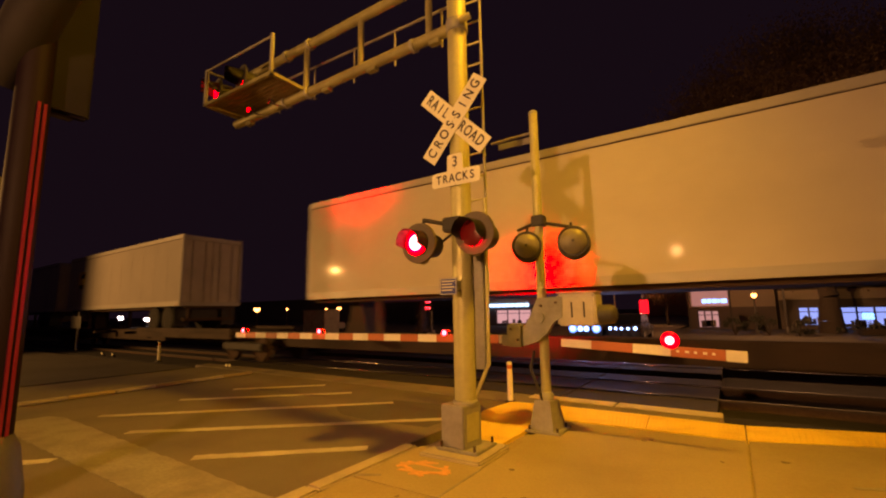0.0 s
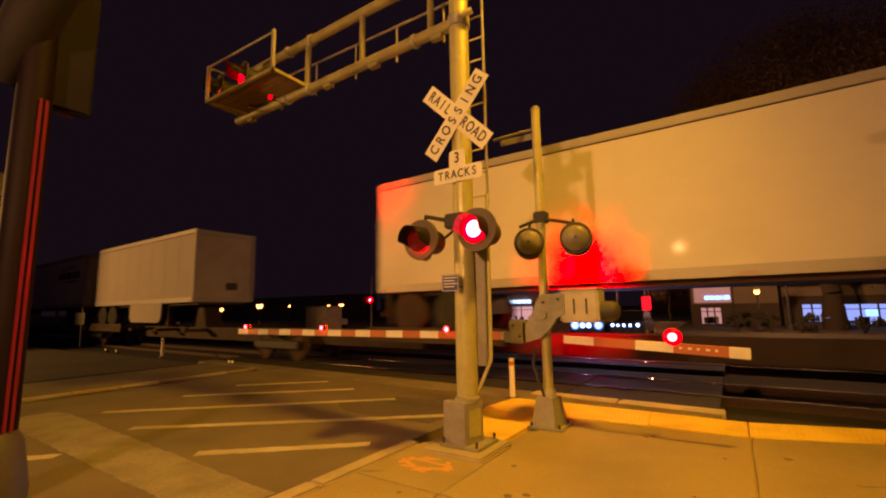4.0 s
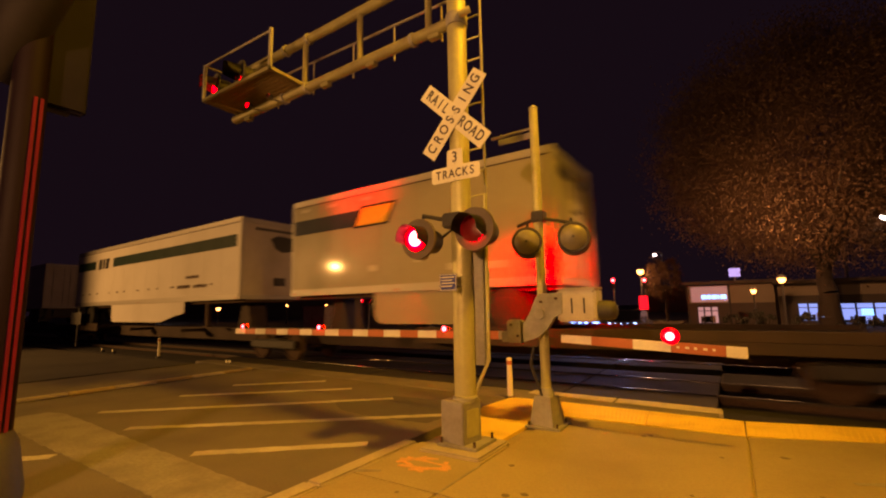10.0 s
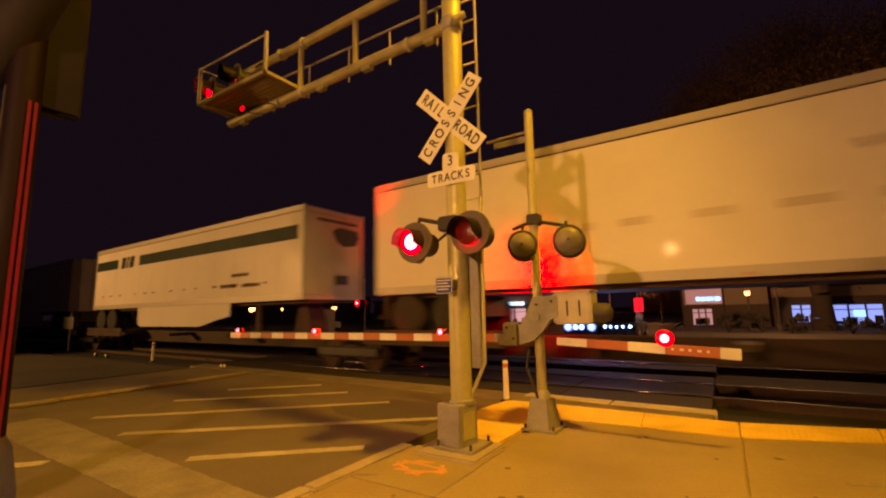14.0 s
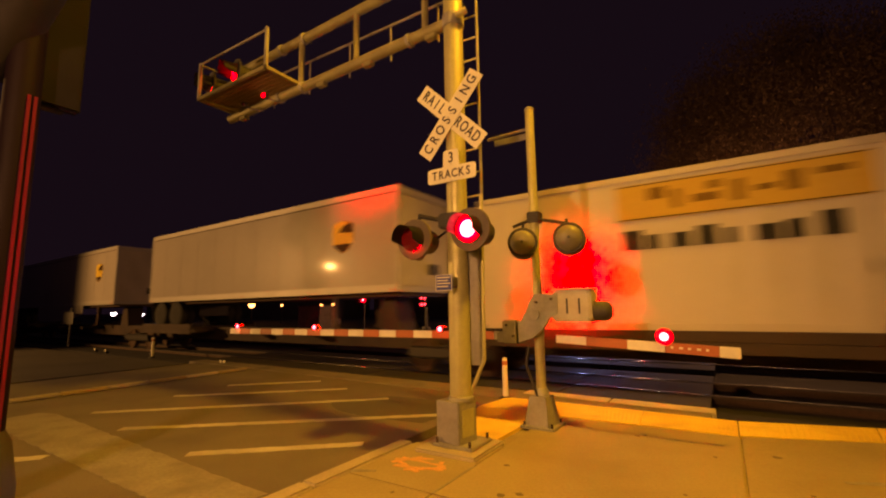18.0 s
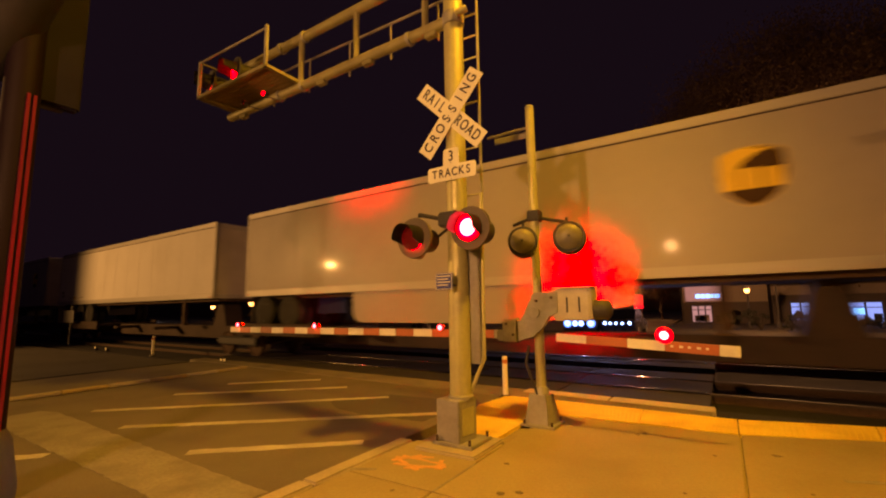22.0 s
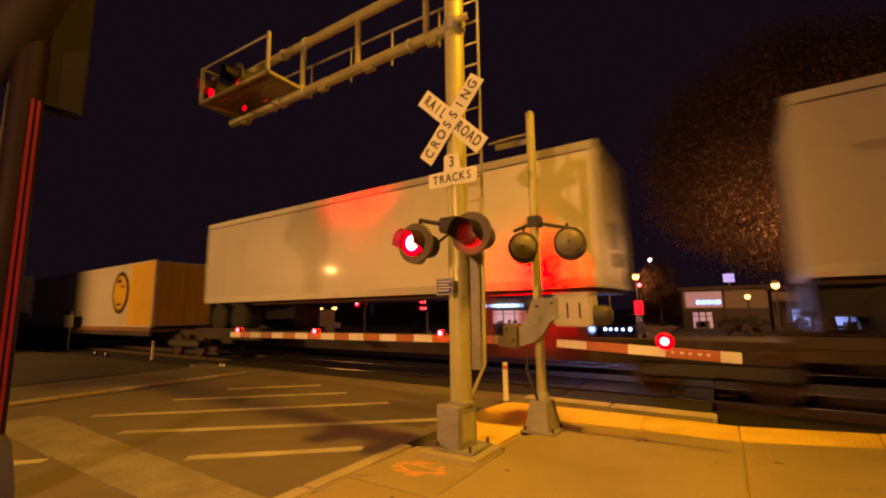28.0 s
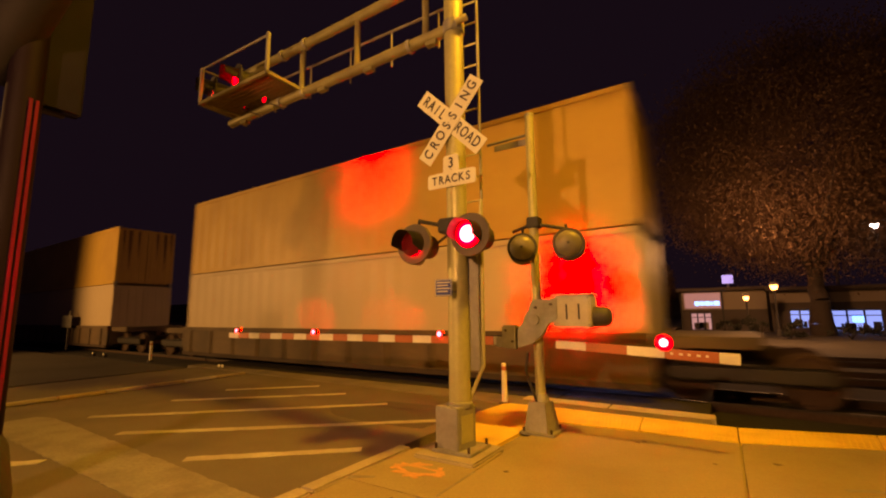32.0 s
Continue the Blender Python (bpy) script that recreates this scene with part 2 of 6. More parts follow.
VAN_DULL = mat("dull_white_trailer_panel", (0.52, 0.475, 0.42), 0.45, spread=0.06, fine=6, coarse=0.45, bump=0.02, coat=0.03, spec=0.2, dirt=(0.36, 0.32, 0.27), dirt_amount=0.5)
VAN_GREY = mat("grey_trailer_panel", (0.36, 0.325, 0.295), 0.4, spread=0.06, fine=6, coarse=0.45, bump=0.02, coat=0.04, spec=0.2, dirt=(0.28, 0.26, 0.24), dirt_amount=0.55)
VAN_CREAM = mat("cream_trailer_panel", (0.33, 0.295, 0.21), 0.45, spread=0.06, fine=6, coarse=0.5, bump=0.02, coat=0.1, spec=0.25, dirt=(0.22, 0.19, 0.13), dirt_amount=0.6)
VAN_END = mat("pale_trailer_end", (0.5, 0.45, 0.38), 0.5, spread=0.1, fine=8, coarse=1, dirt=(0.3, 0.25, 0.19), dirt_amount=0.5)
VAN_ROOF = mat("trailer_roof_sheet", (0.55, 0.54, 0.52), 0.5, spread=0.1, fine=8, coarse=1)
ALU = mat("aluminium_rail", (0.4, 0.38, 0.35), 0.5, metal=0.25, spread=0.1, fine=20, coarse=3)
SHIELD_BROWN = mat("brown_decal", (0.06, 0.03, 0.013), 0.7, spec=0.15, spread=0.1, bump=0)
SHIELD_GOLD = mat("gold_decal", (0.78, 0.52, 0.02), 0.55, spec=0.25, spread=0.1, bump=0)
EMBLEM_YELLOW = mat("yellow_emblem_decal", (0.62, 0.37, 0.015), 0.85, spec=0.05, spread=0.15, fine=6, coarse=1.5, bump=0, dirt=(0.4, 0.22, 0.03), dirt_amount=0.4)
GREEN_BAND = mat("dark_green_band", (0.008, 0.03, 0.026), 0.6, spec=0.2, spread=0.1, bump=0)
FADED_YELLOW = mat("faded_yellow_decal", (0.55, 0.36, 0.05), 0.8, spec=0.1, spread=0.15, fine=12, coarse=1.5, bump=0, dirt=(0.46, 0.33, 0.1), dirt_amount=0.4)
OLD_GOLD = mat("old_gold_decal", (0.2, 0.12, 0.025), 0.8, spec=0.1, spread=0.15, bump=0)
NAVY_BAND = mat("navy_band", (0.02, 0.03, 0.07), 0.6, spec=0.2, spread=0.1, bump=0)
INK = mat("black_decal", (0.025, 0.025, 0.028), 0.7, spec=0.15, spread=0.1, bump=0)
FADED_INK = mat("faded_brown_lettering", (0.16, 0.12, 0.08), 0.6, spec=0.2, spread=0.2, bump=0)
BOX_TAN = mat("tan_container_steel", (0.56, 0.35, 0.05), 0.5, spread=0.08, fine=8, coarse=0.5, bump=0.05, dirt=(0.4, 0.23, 0.05), dirt_amount=0.5)
BOX_CREAM = mat("cream_container_steel", (0.56, 0.45, 0.29), 0.5, spread=0.06, fine=8, coarse=0.5, bump=0.05, dirt=(0.44, 0.36, 0.24), dirt_amount=0.5)
BOX_YELLOW = mat("yellow_container_steel", (0.7, 0.4, 0.012), 0.6, spec=0.2, spread=0.08, fine=8, coarse=0.5, bump=0.05, dirt=(0.45, 0.22, 0.04), dirt_amount=0.4)
BOX_GREYW = mat("pale_grey_container_steel", (0.5, 0.46, 0.39), 0.45, spread=0.06, fine=8, coarse=0.5, bump=0.05, dirt=(0.4, 0.34, 0.26), dirt_amount=0.5)
BARK = mat("tree_bark", (0.035, 0.024, 0.016), 0.9, spread=0.4, fine=12, coarse=3, bump=0.8)
# Brown leaf colour takes in the tint of the warm lamps.
LEAF = mat("warm_brown_leaves", (0.125, 0.072, 0.038), 0.8, spread=0.12, fine=3, coarse=0.25, bump=0)
# thin leaves let half of the light through
n, link = LEAF.node_tree.nodes, LEAF.node_tree.links
body, both, thin = n["Principled BSDF"], n.new("ShaderNodeMixShader"), n.new("ShaderNodeBsdfTranslucent")
link.new(body.inputs["Base Color"].links[0].from_socket, thin.inputs["Color"])
link.new(body.outputs[0], both.inputs[1])
link.new(thin.outputs[0], both.inputs[2])
link.new(both.outputs[0], n["Material Output"].inputs["Surface"])
WALL_TAN = mat("tan_stucco", (0.33, 0.27, 0.2), 0.85, spread=0.15, fine=20, coarse=1, bump=0.2)
WALL_DARK = mat("dark_brown_wall", (0.1, 0.08, 0.065), 0.8, spread=0.2, fine=10, coarse=1)
SHRUB = mat("dark_shrub_leaf", (0.02, 0.022, 0.012), 0.7, spread=0.5, fine=3, coarse=0.8, bump=0)
CARBODY = mat("dark_car_paint", (0.05, 0.05, 0.055), 0.25, spread=0.1, coat=0.5)
CARSILVER = mat("silver_car_paint", (0.4, 0.4, 0.4), 0.3, metal=0.4, spread=0.1, coat=0.5)
GLASSDARK = mat("dark_window_glass", (0.02, 0.022, 0.025), 0.08, spread=0.05, bump=0)
BOLLARD = mat("white_flexible_post", (0.75, 0.7, 0.6), 0.5, spread=0.1, fine=20, coarse=6)
SHOP_BLUE = light_mat("shop_window_light", (0.14, 0.5, 1.0), 0.95)
SIGN_BLUE = light_mat("blue_lit_sign", (0.03, 0.5, 1.0), 3.6)
SIGN_CYAN = light_mat("cyan_lit_sign", (0.0, 0.55, 0.9), 3.0)
NEON = light_mat("cool_canopy_strip_light", (0.15, 0.8, 1.0), 3.2)
WARM = light_mat("warm_lamp_glass", (0.9, 0.5, 0.08), 9)
COOL = light_mat("cool_lamp_glass", (0.6, 0.95, 0.7), 22)
HEADLIGHT = lens_mat("blue_white_headlight", (0.02, 0.34, 1.0), 2.4, 9.0, 0.24, 0.1, 0.8, (0.1, 0.6, 1.0))


# ---- mesh helpers ----
def bm_box(bm, x0, x1, y0, y1, z0, z1, bevel=0.0):
    v = bmesh.ops.create_cube(bm, size=1)["verts"]
    for p in v:
        p.co = Vector(((x0 + x1) / 2 + p.co.x * (x1 - x0), (y0 + y1) / 2 + p.co.y * (y1 - y0), (z0 + z1) / 2 + p.co.z * (z1 - z0)))
    if bevel:
        es = list({e for p in v for e in p.link_edges})
        bmesh.ops.bevel(bm, geom=es, offset=bevel, segments=2, affect="EDGES")
    return bm


def box(x0, x1, y0, y1, z0, z1, bevel=0.0):
    return bm_box(bmesh.new(), x0, x1, y0, y1, z0, z1, bevel)


def bm_tube(bm, a, b, r0, r1=None, sides=16, caps=True):
    a, b = Vector(a), Vector(b)
    r1 = r0 if r1 is None else r1
    turn = (b - a).to_track_quat("Z", "Y").to_matrix().to_4x4()
    m = Matrix.Translation((a + b) / 2) @ turn
    bmesh.ops.create_cone(bm, cap_ends=caps, segments=sides, radius1=r0, radius2=r1, depth=(b - a).length, matrix=m)
    return bm


def tube(a, b, r0, r1=None, sides=16, caps=True):
    return bm_tube(bmesh.new(), a, b, r0, r1, sides, caps)


def bm_prism(bm, pts, z0, z1):
    """An upright prism over a flat outline."""
    lo = [bm.verts.new((x, y, z0)) for x, y in pts]
    hi = [bm.verts.new((x, y, z1)) for x, y in pts]
    k = len(pts)
    bm.faces.new(hi)
    bm.faces.new(lo[::-1])
    for i in range(k):
        bm.faces.new((lo[i], lo[(i + 1) % k], hi[(i + 1) % k], hi[i]))
    bmesh.ops.recalc_face_normals(bm, faces=bm.faces)
    return bm


def prism(pts, z0, z1):
    return bm_prism(bmesh.new(), pts, z0, z1)


def turned(bm, m):
    bmesh.ops.transform(bm, matrix=m, verts=bm.verts)
    return bm


def lathe(profile, axis="z", sides=24, open_start=False):
    """A turned body from (radius, height) pairs."""
    bm = bmesh.new()
    rings = []
    for r, h in profile:
        ring = []
        for i in range(sides):
            a = 2 * math.pi * i / sides
            p = (r * math.cos(a), r * math.sin(a), h)
            ring.append(bm.verts.new(p if axis == "z" else (p[0], p[2], p[1])))
        rings.append(ring)
    for a, b in zip(rings, rings[1:]):
        for i in range(sides):
            bm.faces.new((a[i], a[(i + 1) % sides], b[(i + 1) % sides], b[i]))
    if profile[0][0] > 1e-4 and not open_start:
        bm.faces.new(rings[0][::-1])
    if profile[-1][0] > 1e-4:
        bm.faces.new(rings[-1])
    bmesh.ops.remove_doubles(bm, verts=bm.verts, dist=1e-5)
    bmesh.ops.recalc_face_normals(bm, faces=bm.faces)
    return bm


def mesh_of(name, bm, material, smooth=False):
    me = bpy.data.meshes.new(name)
    bm.to_mesh(me)
    bm.free()
    me.materials.append(material)
    if smooth:
        for p in me.polygons:
            p.use_smooth = True
        try:
            me.set_sharp_from_angle(angle=radians(40))
        except AttributeError:
            pass
    return me


def part(name, bm, material, parent, label="", at=None, smooth=False):
    ob = new(name, mesh_of(name, bm, material, smooth))
    ob.parent = parent
    if at is not None:
        ob.matrix_basis = at
    if label:
        tagged(ob, label)
    return ob


def shared(name, me, parent, at):
    ob = new(name, me)
    ob.parent = parent
    ob.matrix_basis = at
    return ob


def thing(name, m, label, category, group="", kind=""):
    ob = new(name)
    ob.empty_display_size = 0.2
    ob.matrix_basis = m
    return tagged(ob, label, category, group, kind)


def solid(name, bm, material, label, category, group="", kind="", at=None, smooth=False):
    ob = new(name, mesh_of(name, bm, material, smooth))
    if at is not None:
        ob.matrix_basis = at
    return tagged(ob, label, category, group, kind)


def text_mesh(name, body, size, material, squeeze=1.0, depth=0.002):
    """Letters in Blender's own font as a thin mesh, standing in the xz plane and facing -y."""
    cu = bpy.data.curves.new(name, "FONT")
    cu.body, cu.size, cu.extrude, cu.offset = body, size, depth, size * 0.012
    cu.align_x, cu.align_y = "CENTER", "CENTER"
    tmp = new(name, cu)
    bpy.context.view_layer.update()
    me = bpy.data.meshes.new_from_object(tmp.evaluated_get(bpy.context.evaluated_depsgraph_get()))
    bpy.data.objects.remove(tmp)
    me.transform(Matrix.Rotation(radians(90), 4, "X") @ Matrix.Diagonal((squeeze, 1, 1, 1)))
    me.materials.clear()
    me.materials.append(material)
    return me


TILT = -0.025  # the tracks run along (1, TILT)


def track_y(x, y0):
    return y0 + TILT * x


# ---- ground ----
bm = bmesh.new()
bm_box(bm, -1500, 1500, -1200, 1800, -2.0, -0.16)
solid("ground", bm, OLD_ASPHALT, "dark asphalt ground reaching to the horizon", "ground", kind="structure")
# road that crosses the tracks
solid("road", box(-14.5, -3.5, -40, 8.0, -0.158, -0.02), ASPHALT, "worn asphalt road with white markings", "road", kind="structure")
solid("road", box(-14.5, -3.5, 21.2, 150, -0.158, -0.02), ASPHALT, "asphalt road beyond the tracks", "road", kind="structure")
# far side of the crossing, beyond the road
solid("ground_verge", box(-70, -14.5, -30, 7.6, -0.158, 0.0), OLD_ASPHALT, "dark paved strip beyond the road", "pavement", kind="structure")

PAINT_Z = -0.016


def paint(name, pts, label, material=ROADPAINT, z=PAINT_Z, thick=0.004):
    # worn, uneven edges
    rnd = random.Random(len(bpy.data.objects))
    ragged = []
    for (ax, ay), (bx, by) in zip(pts, pts[1:] + pts[:1]):
        n = max(1, int(math.hypot(bx - ax, by - ay) / 0.09))
        w = 0.016 if n > 3 else 0.003
        ragged += [(ax + (bx - ax) * i / n + rnd.uniform(-w, w), ay + (by - ay) * i / n + rnd.uniform(-w, w)) for i in range(n)]
    return solid(name, prism(ragged, z - 0.003, z + thick), material, label, "road marking", kind="structure")


paint("stop_line", [(-9.75, 2.4), (-9.3, 2.1), (-3.58, 2.03), (-3.58, 2.63), (-9.4, 2.88), (-9.75, 2.75)], "wide worn white stop line across the road")
for (ax, ay), (bx, by) in (((-5.35, 2.86), (-3.84, 4.15)), ((-7.33, 2.98), (-3.82, 5.78)), ((-8.95, 3.2), (-5.27, 6.4)), ((-9.2, 4.6), (-6.7, 6.78)), ((-9.4, 5.85), (-7.95, 7.2)), ((-7.2, 1.5), (-6.7, 1.98))):
    n = Vector((ay - by, bx - ax)).normalized() * 0.075
    paint("hatch_line", [(ax + n.x, ay + n.y), (ax - n.x, ay - n.y), (bx - n.x, by - n.y), (bx + n.x, by + n.y)], "thin white diagonal keep-clear hatching on asphalt", HATCHPAINT)
paint("asphalt_patch", [(-6.1, 5.75), (-5.5, 5.3), (-4.75, 5.2), (-3.75, 5.3), (-3.72, 6.4), (-4.3, 6.7), (-5.4, 6.6)], "dark rounded asphalt patch in the road", WORN_PATCH, -0.0178, 0.0012)
island = thing("median_island", pose(-12.2, 5.2, -0.02), "low kerbed median with faded yellow paint", "median", kind="structure")
part("island_top", box(-0.75, 0.7, -2.5, 2.4, 0.0, 0.05, 0.02), ASPHALT, island)
for k in range(6):
    part("kerb_stone", box(0.7, 0.86, -2.5 + k * 0.82 + 0.005, -2.5 + (k + 1) * 0.82 - 0.005, 0.0, 0.065, 0.02), mat("faded_yellow_kerb_paint", (0.36, 0.26, 0.08), 0.8, spread=0.3, fine=12, coarse=2, dirt=(0.2, 0.16, 0.09), dirt_amount=0.8) if k % 2 else KERB, island)
for k in range(7):
    # a sprayed scribble of loops
    a0, a1 = radians(k * 51 + 20 + 14 * math.sin(k * 2.3)), radians(k * 51 + 128 + 25 * math.cos(k * 1.7))
    x0, y0, x1, y1 = 0.30 * math.cos(a0), 0.21 * math.sin(a0), 0.32 * math.cos(a1), 0.2 * math.sin(a1)
    n = Vector((y0 - y1, x1 - x0)).normalized() * 0.026
    paint("spray_mark", [(-2.8 + x0 + n.x, 3.88 + y0 + n.y), (-2.8 + x0 - n.x, 3.88 + y0 - n.y), (-2.8 + x1 - n.x, 3.88 + y1 - n.y), (-2.8 + x1 + n.x, 3.88 + y1 + n.y)], "orange spray-painted survey mark on concrete", ORANGE_SPRAY, 0.0015 + 0.0009 * k, 0.0006)
for pts in ([(-3.28, 3.36), (-3.05, 3.5), (-3.08, 3.54), (-3.3, 3.42)], [(0.8, 5.35), (1.15, 5.5), (1.12, 5.56), (0.78, 5.41)]):
    paint("chalk_mark", pts, "small white chalk mark on concrete", ROADPAINT, 0.0015, 0.001)

# pavement with its slabs, kerb and tactile strip
pavement = thing("pavement", pose(0, 0, 0), "orange-lit concrete pavement with scored joints", "pavement", kind="structure")
part("bed", prism([(-3.28, -30), (60, -30), (60, 7.35), (-3.28, 7.35)], -0.158, -0.03), CONCRETE, pavement)
xs = [-3.28, -2.28, 0.04, 2.4, 4.8, 7.2]
ys = [-4.0, -1.2, 1.25, 3.35, 6.42]
for i in range(len(xs) - 1):
    for j in range(len(ys) - 1):
        g = 0.007
        x0, x1, y0, y1 = xs[i] + (0.017 if i == 2 else g), xs[i + 1] - (0.013 if i == 1 else g), ys[j] + g, ys[j + 1] - g
        if i == 0 and j == 3:
            part("slab", prism([(x0, y0), (x1, y0), (x1, 4.85), (x0, 4.5)], -0.03, 0.0), CONCRETE, pavement)
            continue
        if i >= 2 and j == 3:
            part("slab", prism([(x0, y0), (x1, y0), (x1, 6.565 + x1 * 0.34), (x0, 6.565 + x0 * 0.34)], -0.03, 0.0), CONCRETE, pavement)
            continue
        if i == 1 and j == 3:
            part("slab", prism([(x0, y0), (x1, y0), (x1, 6.57), (x0, 6.49)], -0.03, 0.0), CONCRETE, pavement)
            continue
        part("slab", box(x0, x1, y0, y1, -0.03, 0.0, 0.006), CONCRETE, pavement)
part("joint_sealant", prism([(-2.292, 3.36), (-2.268, 3.36), (-2.262, 4.14), (-2.285, 4.14)], -0.003, 0.003), ROADPAINT, pavement, "pale worn joint sealant")
STAIN = mat("dark_gum_stain", (0.12, 0.09, 0.045), 0.8, spread=0.3)
rnd = random.Random(77)
for x, y in ((-1.02, 6.02), (-0.95, 6.1), (-1.62, 3.72), (-1.75, 3.62), (-0.4, 4.4), (0.5, 4.9), (-2.0, 4.3), (-1.2, 3.3), (0.9, 4.1), (-0.2, 5.6), (-2.6, 3.2), (0.35, 5.9)):
    r = rnd.uniform(0.015, 0.035)
    part("stain", prism([(x + r * math.cos(i * 0.7854) * rnd.uniform(0.7, 1.5), y + r * math.sin(i * 0.7854) * rnd.uniform(0.7, 1.3)) for i in range(8)], -0.001, 0.0015), STAIN, pavement)
kerb = thing("kerb", pose(-3.4, 0, 0), "pale concrete kerb along the road edge", "kerb", kind="structure")
for j in range(12):
    y0 = -14 + j * 1.54
    part("kerb_stone", box(-0.1, 0.1, y0 + 0.006, y0 + 1.534, -0.158, 0.012, 0.02), KERB, kerb)

tactile = thing("tactile_strip", pose(0, 0, 0), "bright yellow tactile warning strip with raised domes", "tactile strip", kind="structure")


def dome_mesh(quad, name, n_u, n_v):
    """A tile over four corners with rows of small domes."""
    bm = bmesh.new()
    a, b, c, d = [Vector((*p, 0)) for p in quad]
    bm_prism(bm, [p[:2] for p in (a, b, c, d)], -0.03, 0.012)
    me = mesh_of(name, bm, DOMES)
    vs, fs = [], []
    for i in range(n_u):
        for j in range(n_v):
            u, v = (i + 0.5) / n_u, (j + 0.5) / n_v
            p = a.lerp(b, u).lerp(d.lerp(c, u), v)
            k = len(vs)
            for r, h in ((0.014, 0.011), (0.008, 0.015)):
                for q in range(6):
                    vs.append((p.x + r * math.cos(q * 1.0472), p.y + r * math.sin(q * 1.0472), h))
            for q in range(6):
                fs.append((k + q, k + (q + 1) % 6, k + 6 + (q + 1) % 6, k + 6 + q))
            fs.append(tuple(range(k + 6, k + 12)))
    dm = bpy.data.meshes.new(name)
    dm.from_pydata(vs, [], fs)
    dm.materials.append(DOMES)
    return me, dm


def tile(quad, n_u, n_v):
    me, dm = dome_mesh(quad, "tile", n_u, n_v)
    ob = shared("tile", me, tactile, Matrix())
    shared("domes", dm, ob, Matrix())


for quad in ([(-2.15, 6.5), (-1.08, 6.54), (-1.15, 7.4), (-2.5, 7.42)], [(-1.07, 6.54), (0.03, 6.58), (0.03, 7.36), (-1.14, 7.4)],
             [(0.045, 6.58), (1.4, 7.04), (1.5, 7.76), (0.045, 7.36)], [(1.41, 7.04), (3.2, 7.66), (3.2, 8.35), (1.51, 7.76)]):
    tile(quad, 22, 13)
for quad in ([(-3.1, 5.0), (-2.45, 4.95), (-2.42, 5.85), (-3.33, 5.85)], [(-3.33, 5.86), (-2.42, 5.86), (-2.2, 6.5), (-3.48, 6.5)], [(-3.48, 6.51), (-2.17, 6.51), (-2.5, 7.42), (-3.38, 7.38)]):
    tile(quad, 14, 12)

# tracks: crossing panels, rails, ballast
trackbed = thing("track_bed", pose(0, 0, 0), "near-black ballast bed under the three tracks", "ballast", kind="structure")
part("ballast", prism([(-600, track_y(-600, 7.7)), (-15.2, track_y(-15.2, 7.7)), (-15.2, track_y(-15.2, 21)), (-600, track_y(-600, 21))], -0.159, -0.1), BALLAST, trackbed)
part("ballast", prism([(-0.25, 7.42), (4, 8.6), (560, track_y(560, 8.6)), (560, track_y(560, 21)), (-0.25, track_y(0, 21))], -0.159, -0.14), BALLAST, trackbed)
crossing = thing("crossing_panels", pose(0, 0, 0), "worn concrete crossing panels between the rails", "crossing", kind="structure")
CENTRES = (9.9, 14.4, 18.6)
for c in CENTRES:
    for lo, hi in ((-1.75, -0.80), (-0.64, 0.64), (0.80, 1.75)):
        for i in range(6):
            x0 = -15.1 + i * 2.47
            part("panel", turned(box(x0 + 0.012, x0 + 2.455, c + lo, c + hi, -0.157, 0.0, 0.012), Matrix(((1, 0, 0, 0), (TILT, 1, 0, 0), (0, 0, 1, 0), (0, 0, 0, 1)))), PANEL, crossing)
part("apron", prism([(-15.1, 8.0), (-3.5, 7.42), (-0.27, 7.42), (-0.27, 8.12), (-15.1, 8.5)], -0.157, -0.006), APRON, crossing)
for x0, x1 in ((-3.3, -1.76), (-1.74, -0.22)):
    part("edge_beam", turned(box(x0, x1, 7.74, 8.1, -0.156, 0.004, 0.015), Matrix(((1, 0, 0, 0), (TILT * 2, 1, 0, 0), (0, 0, 1, 0), (0, 0, 0, 1)))), PALE_CONCRETE, crossing, "pale concrete edge beam")
for k, c in enumerate(CENTRES):
    track = thing("track", pose(0, c, 0, 0, 0, math.degrees(math.atan(TILT))), "pair of worn steel rails", "railway track", "tracks", kind="structure")
    for s in (-0.7175, 0.7175):
        for x0, x1, m in ((-600, -15.2, DULL_RAIL), (-15.2, -0.3, RAIL), (-0.3, 560, DULL_RAIL)):
            rail = part("rail", box(x0, x1, s - 0.035, s + 0.035, -0.03, 0.012, 0.008), m, track)
            part("web", box(x0, x1, s - 0.012, s + 0.012, -0.13, -0.03), RUST, rail)
            part("foot", box(x0, x1, s - 0.07, s + 0.07, -0.145, -0.13), RUST, rail)


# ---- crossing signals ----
# Turning discs are added to switch the lamps on and off.
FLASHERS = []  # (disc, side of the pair)


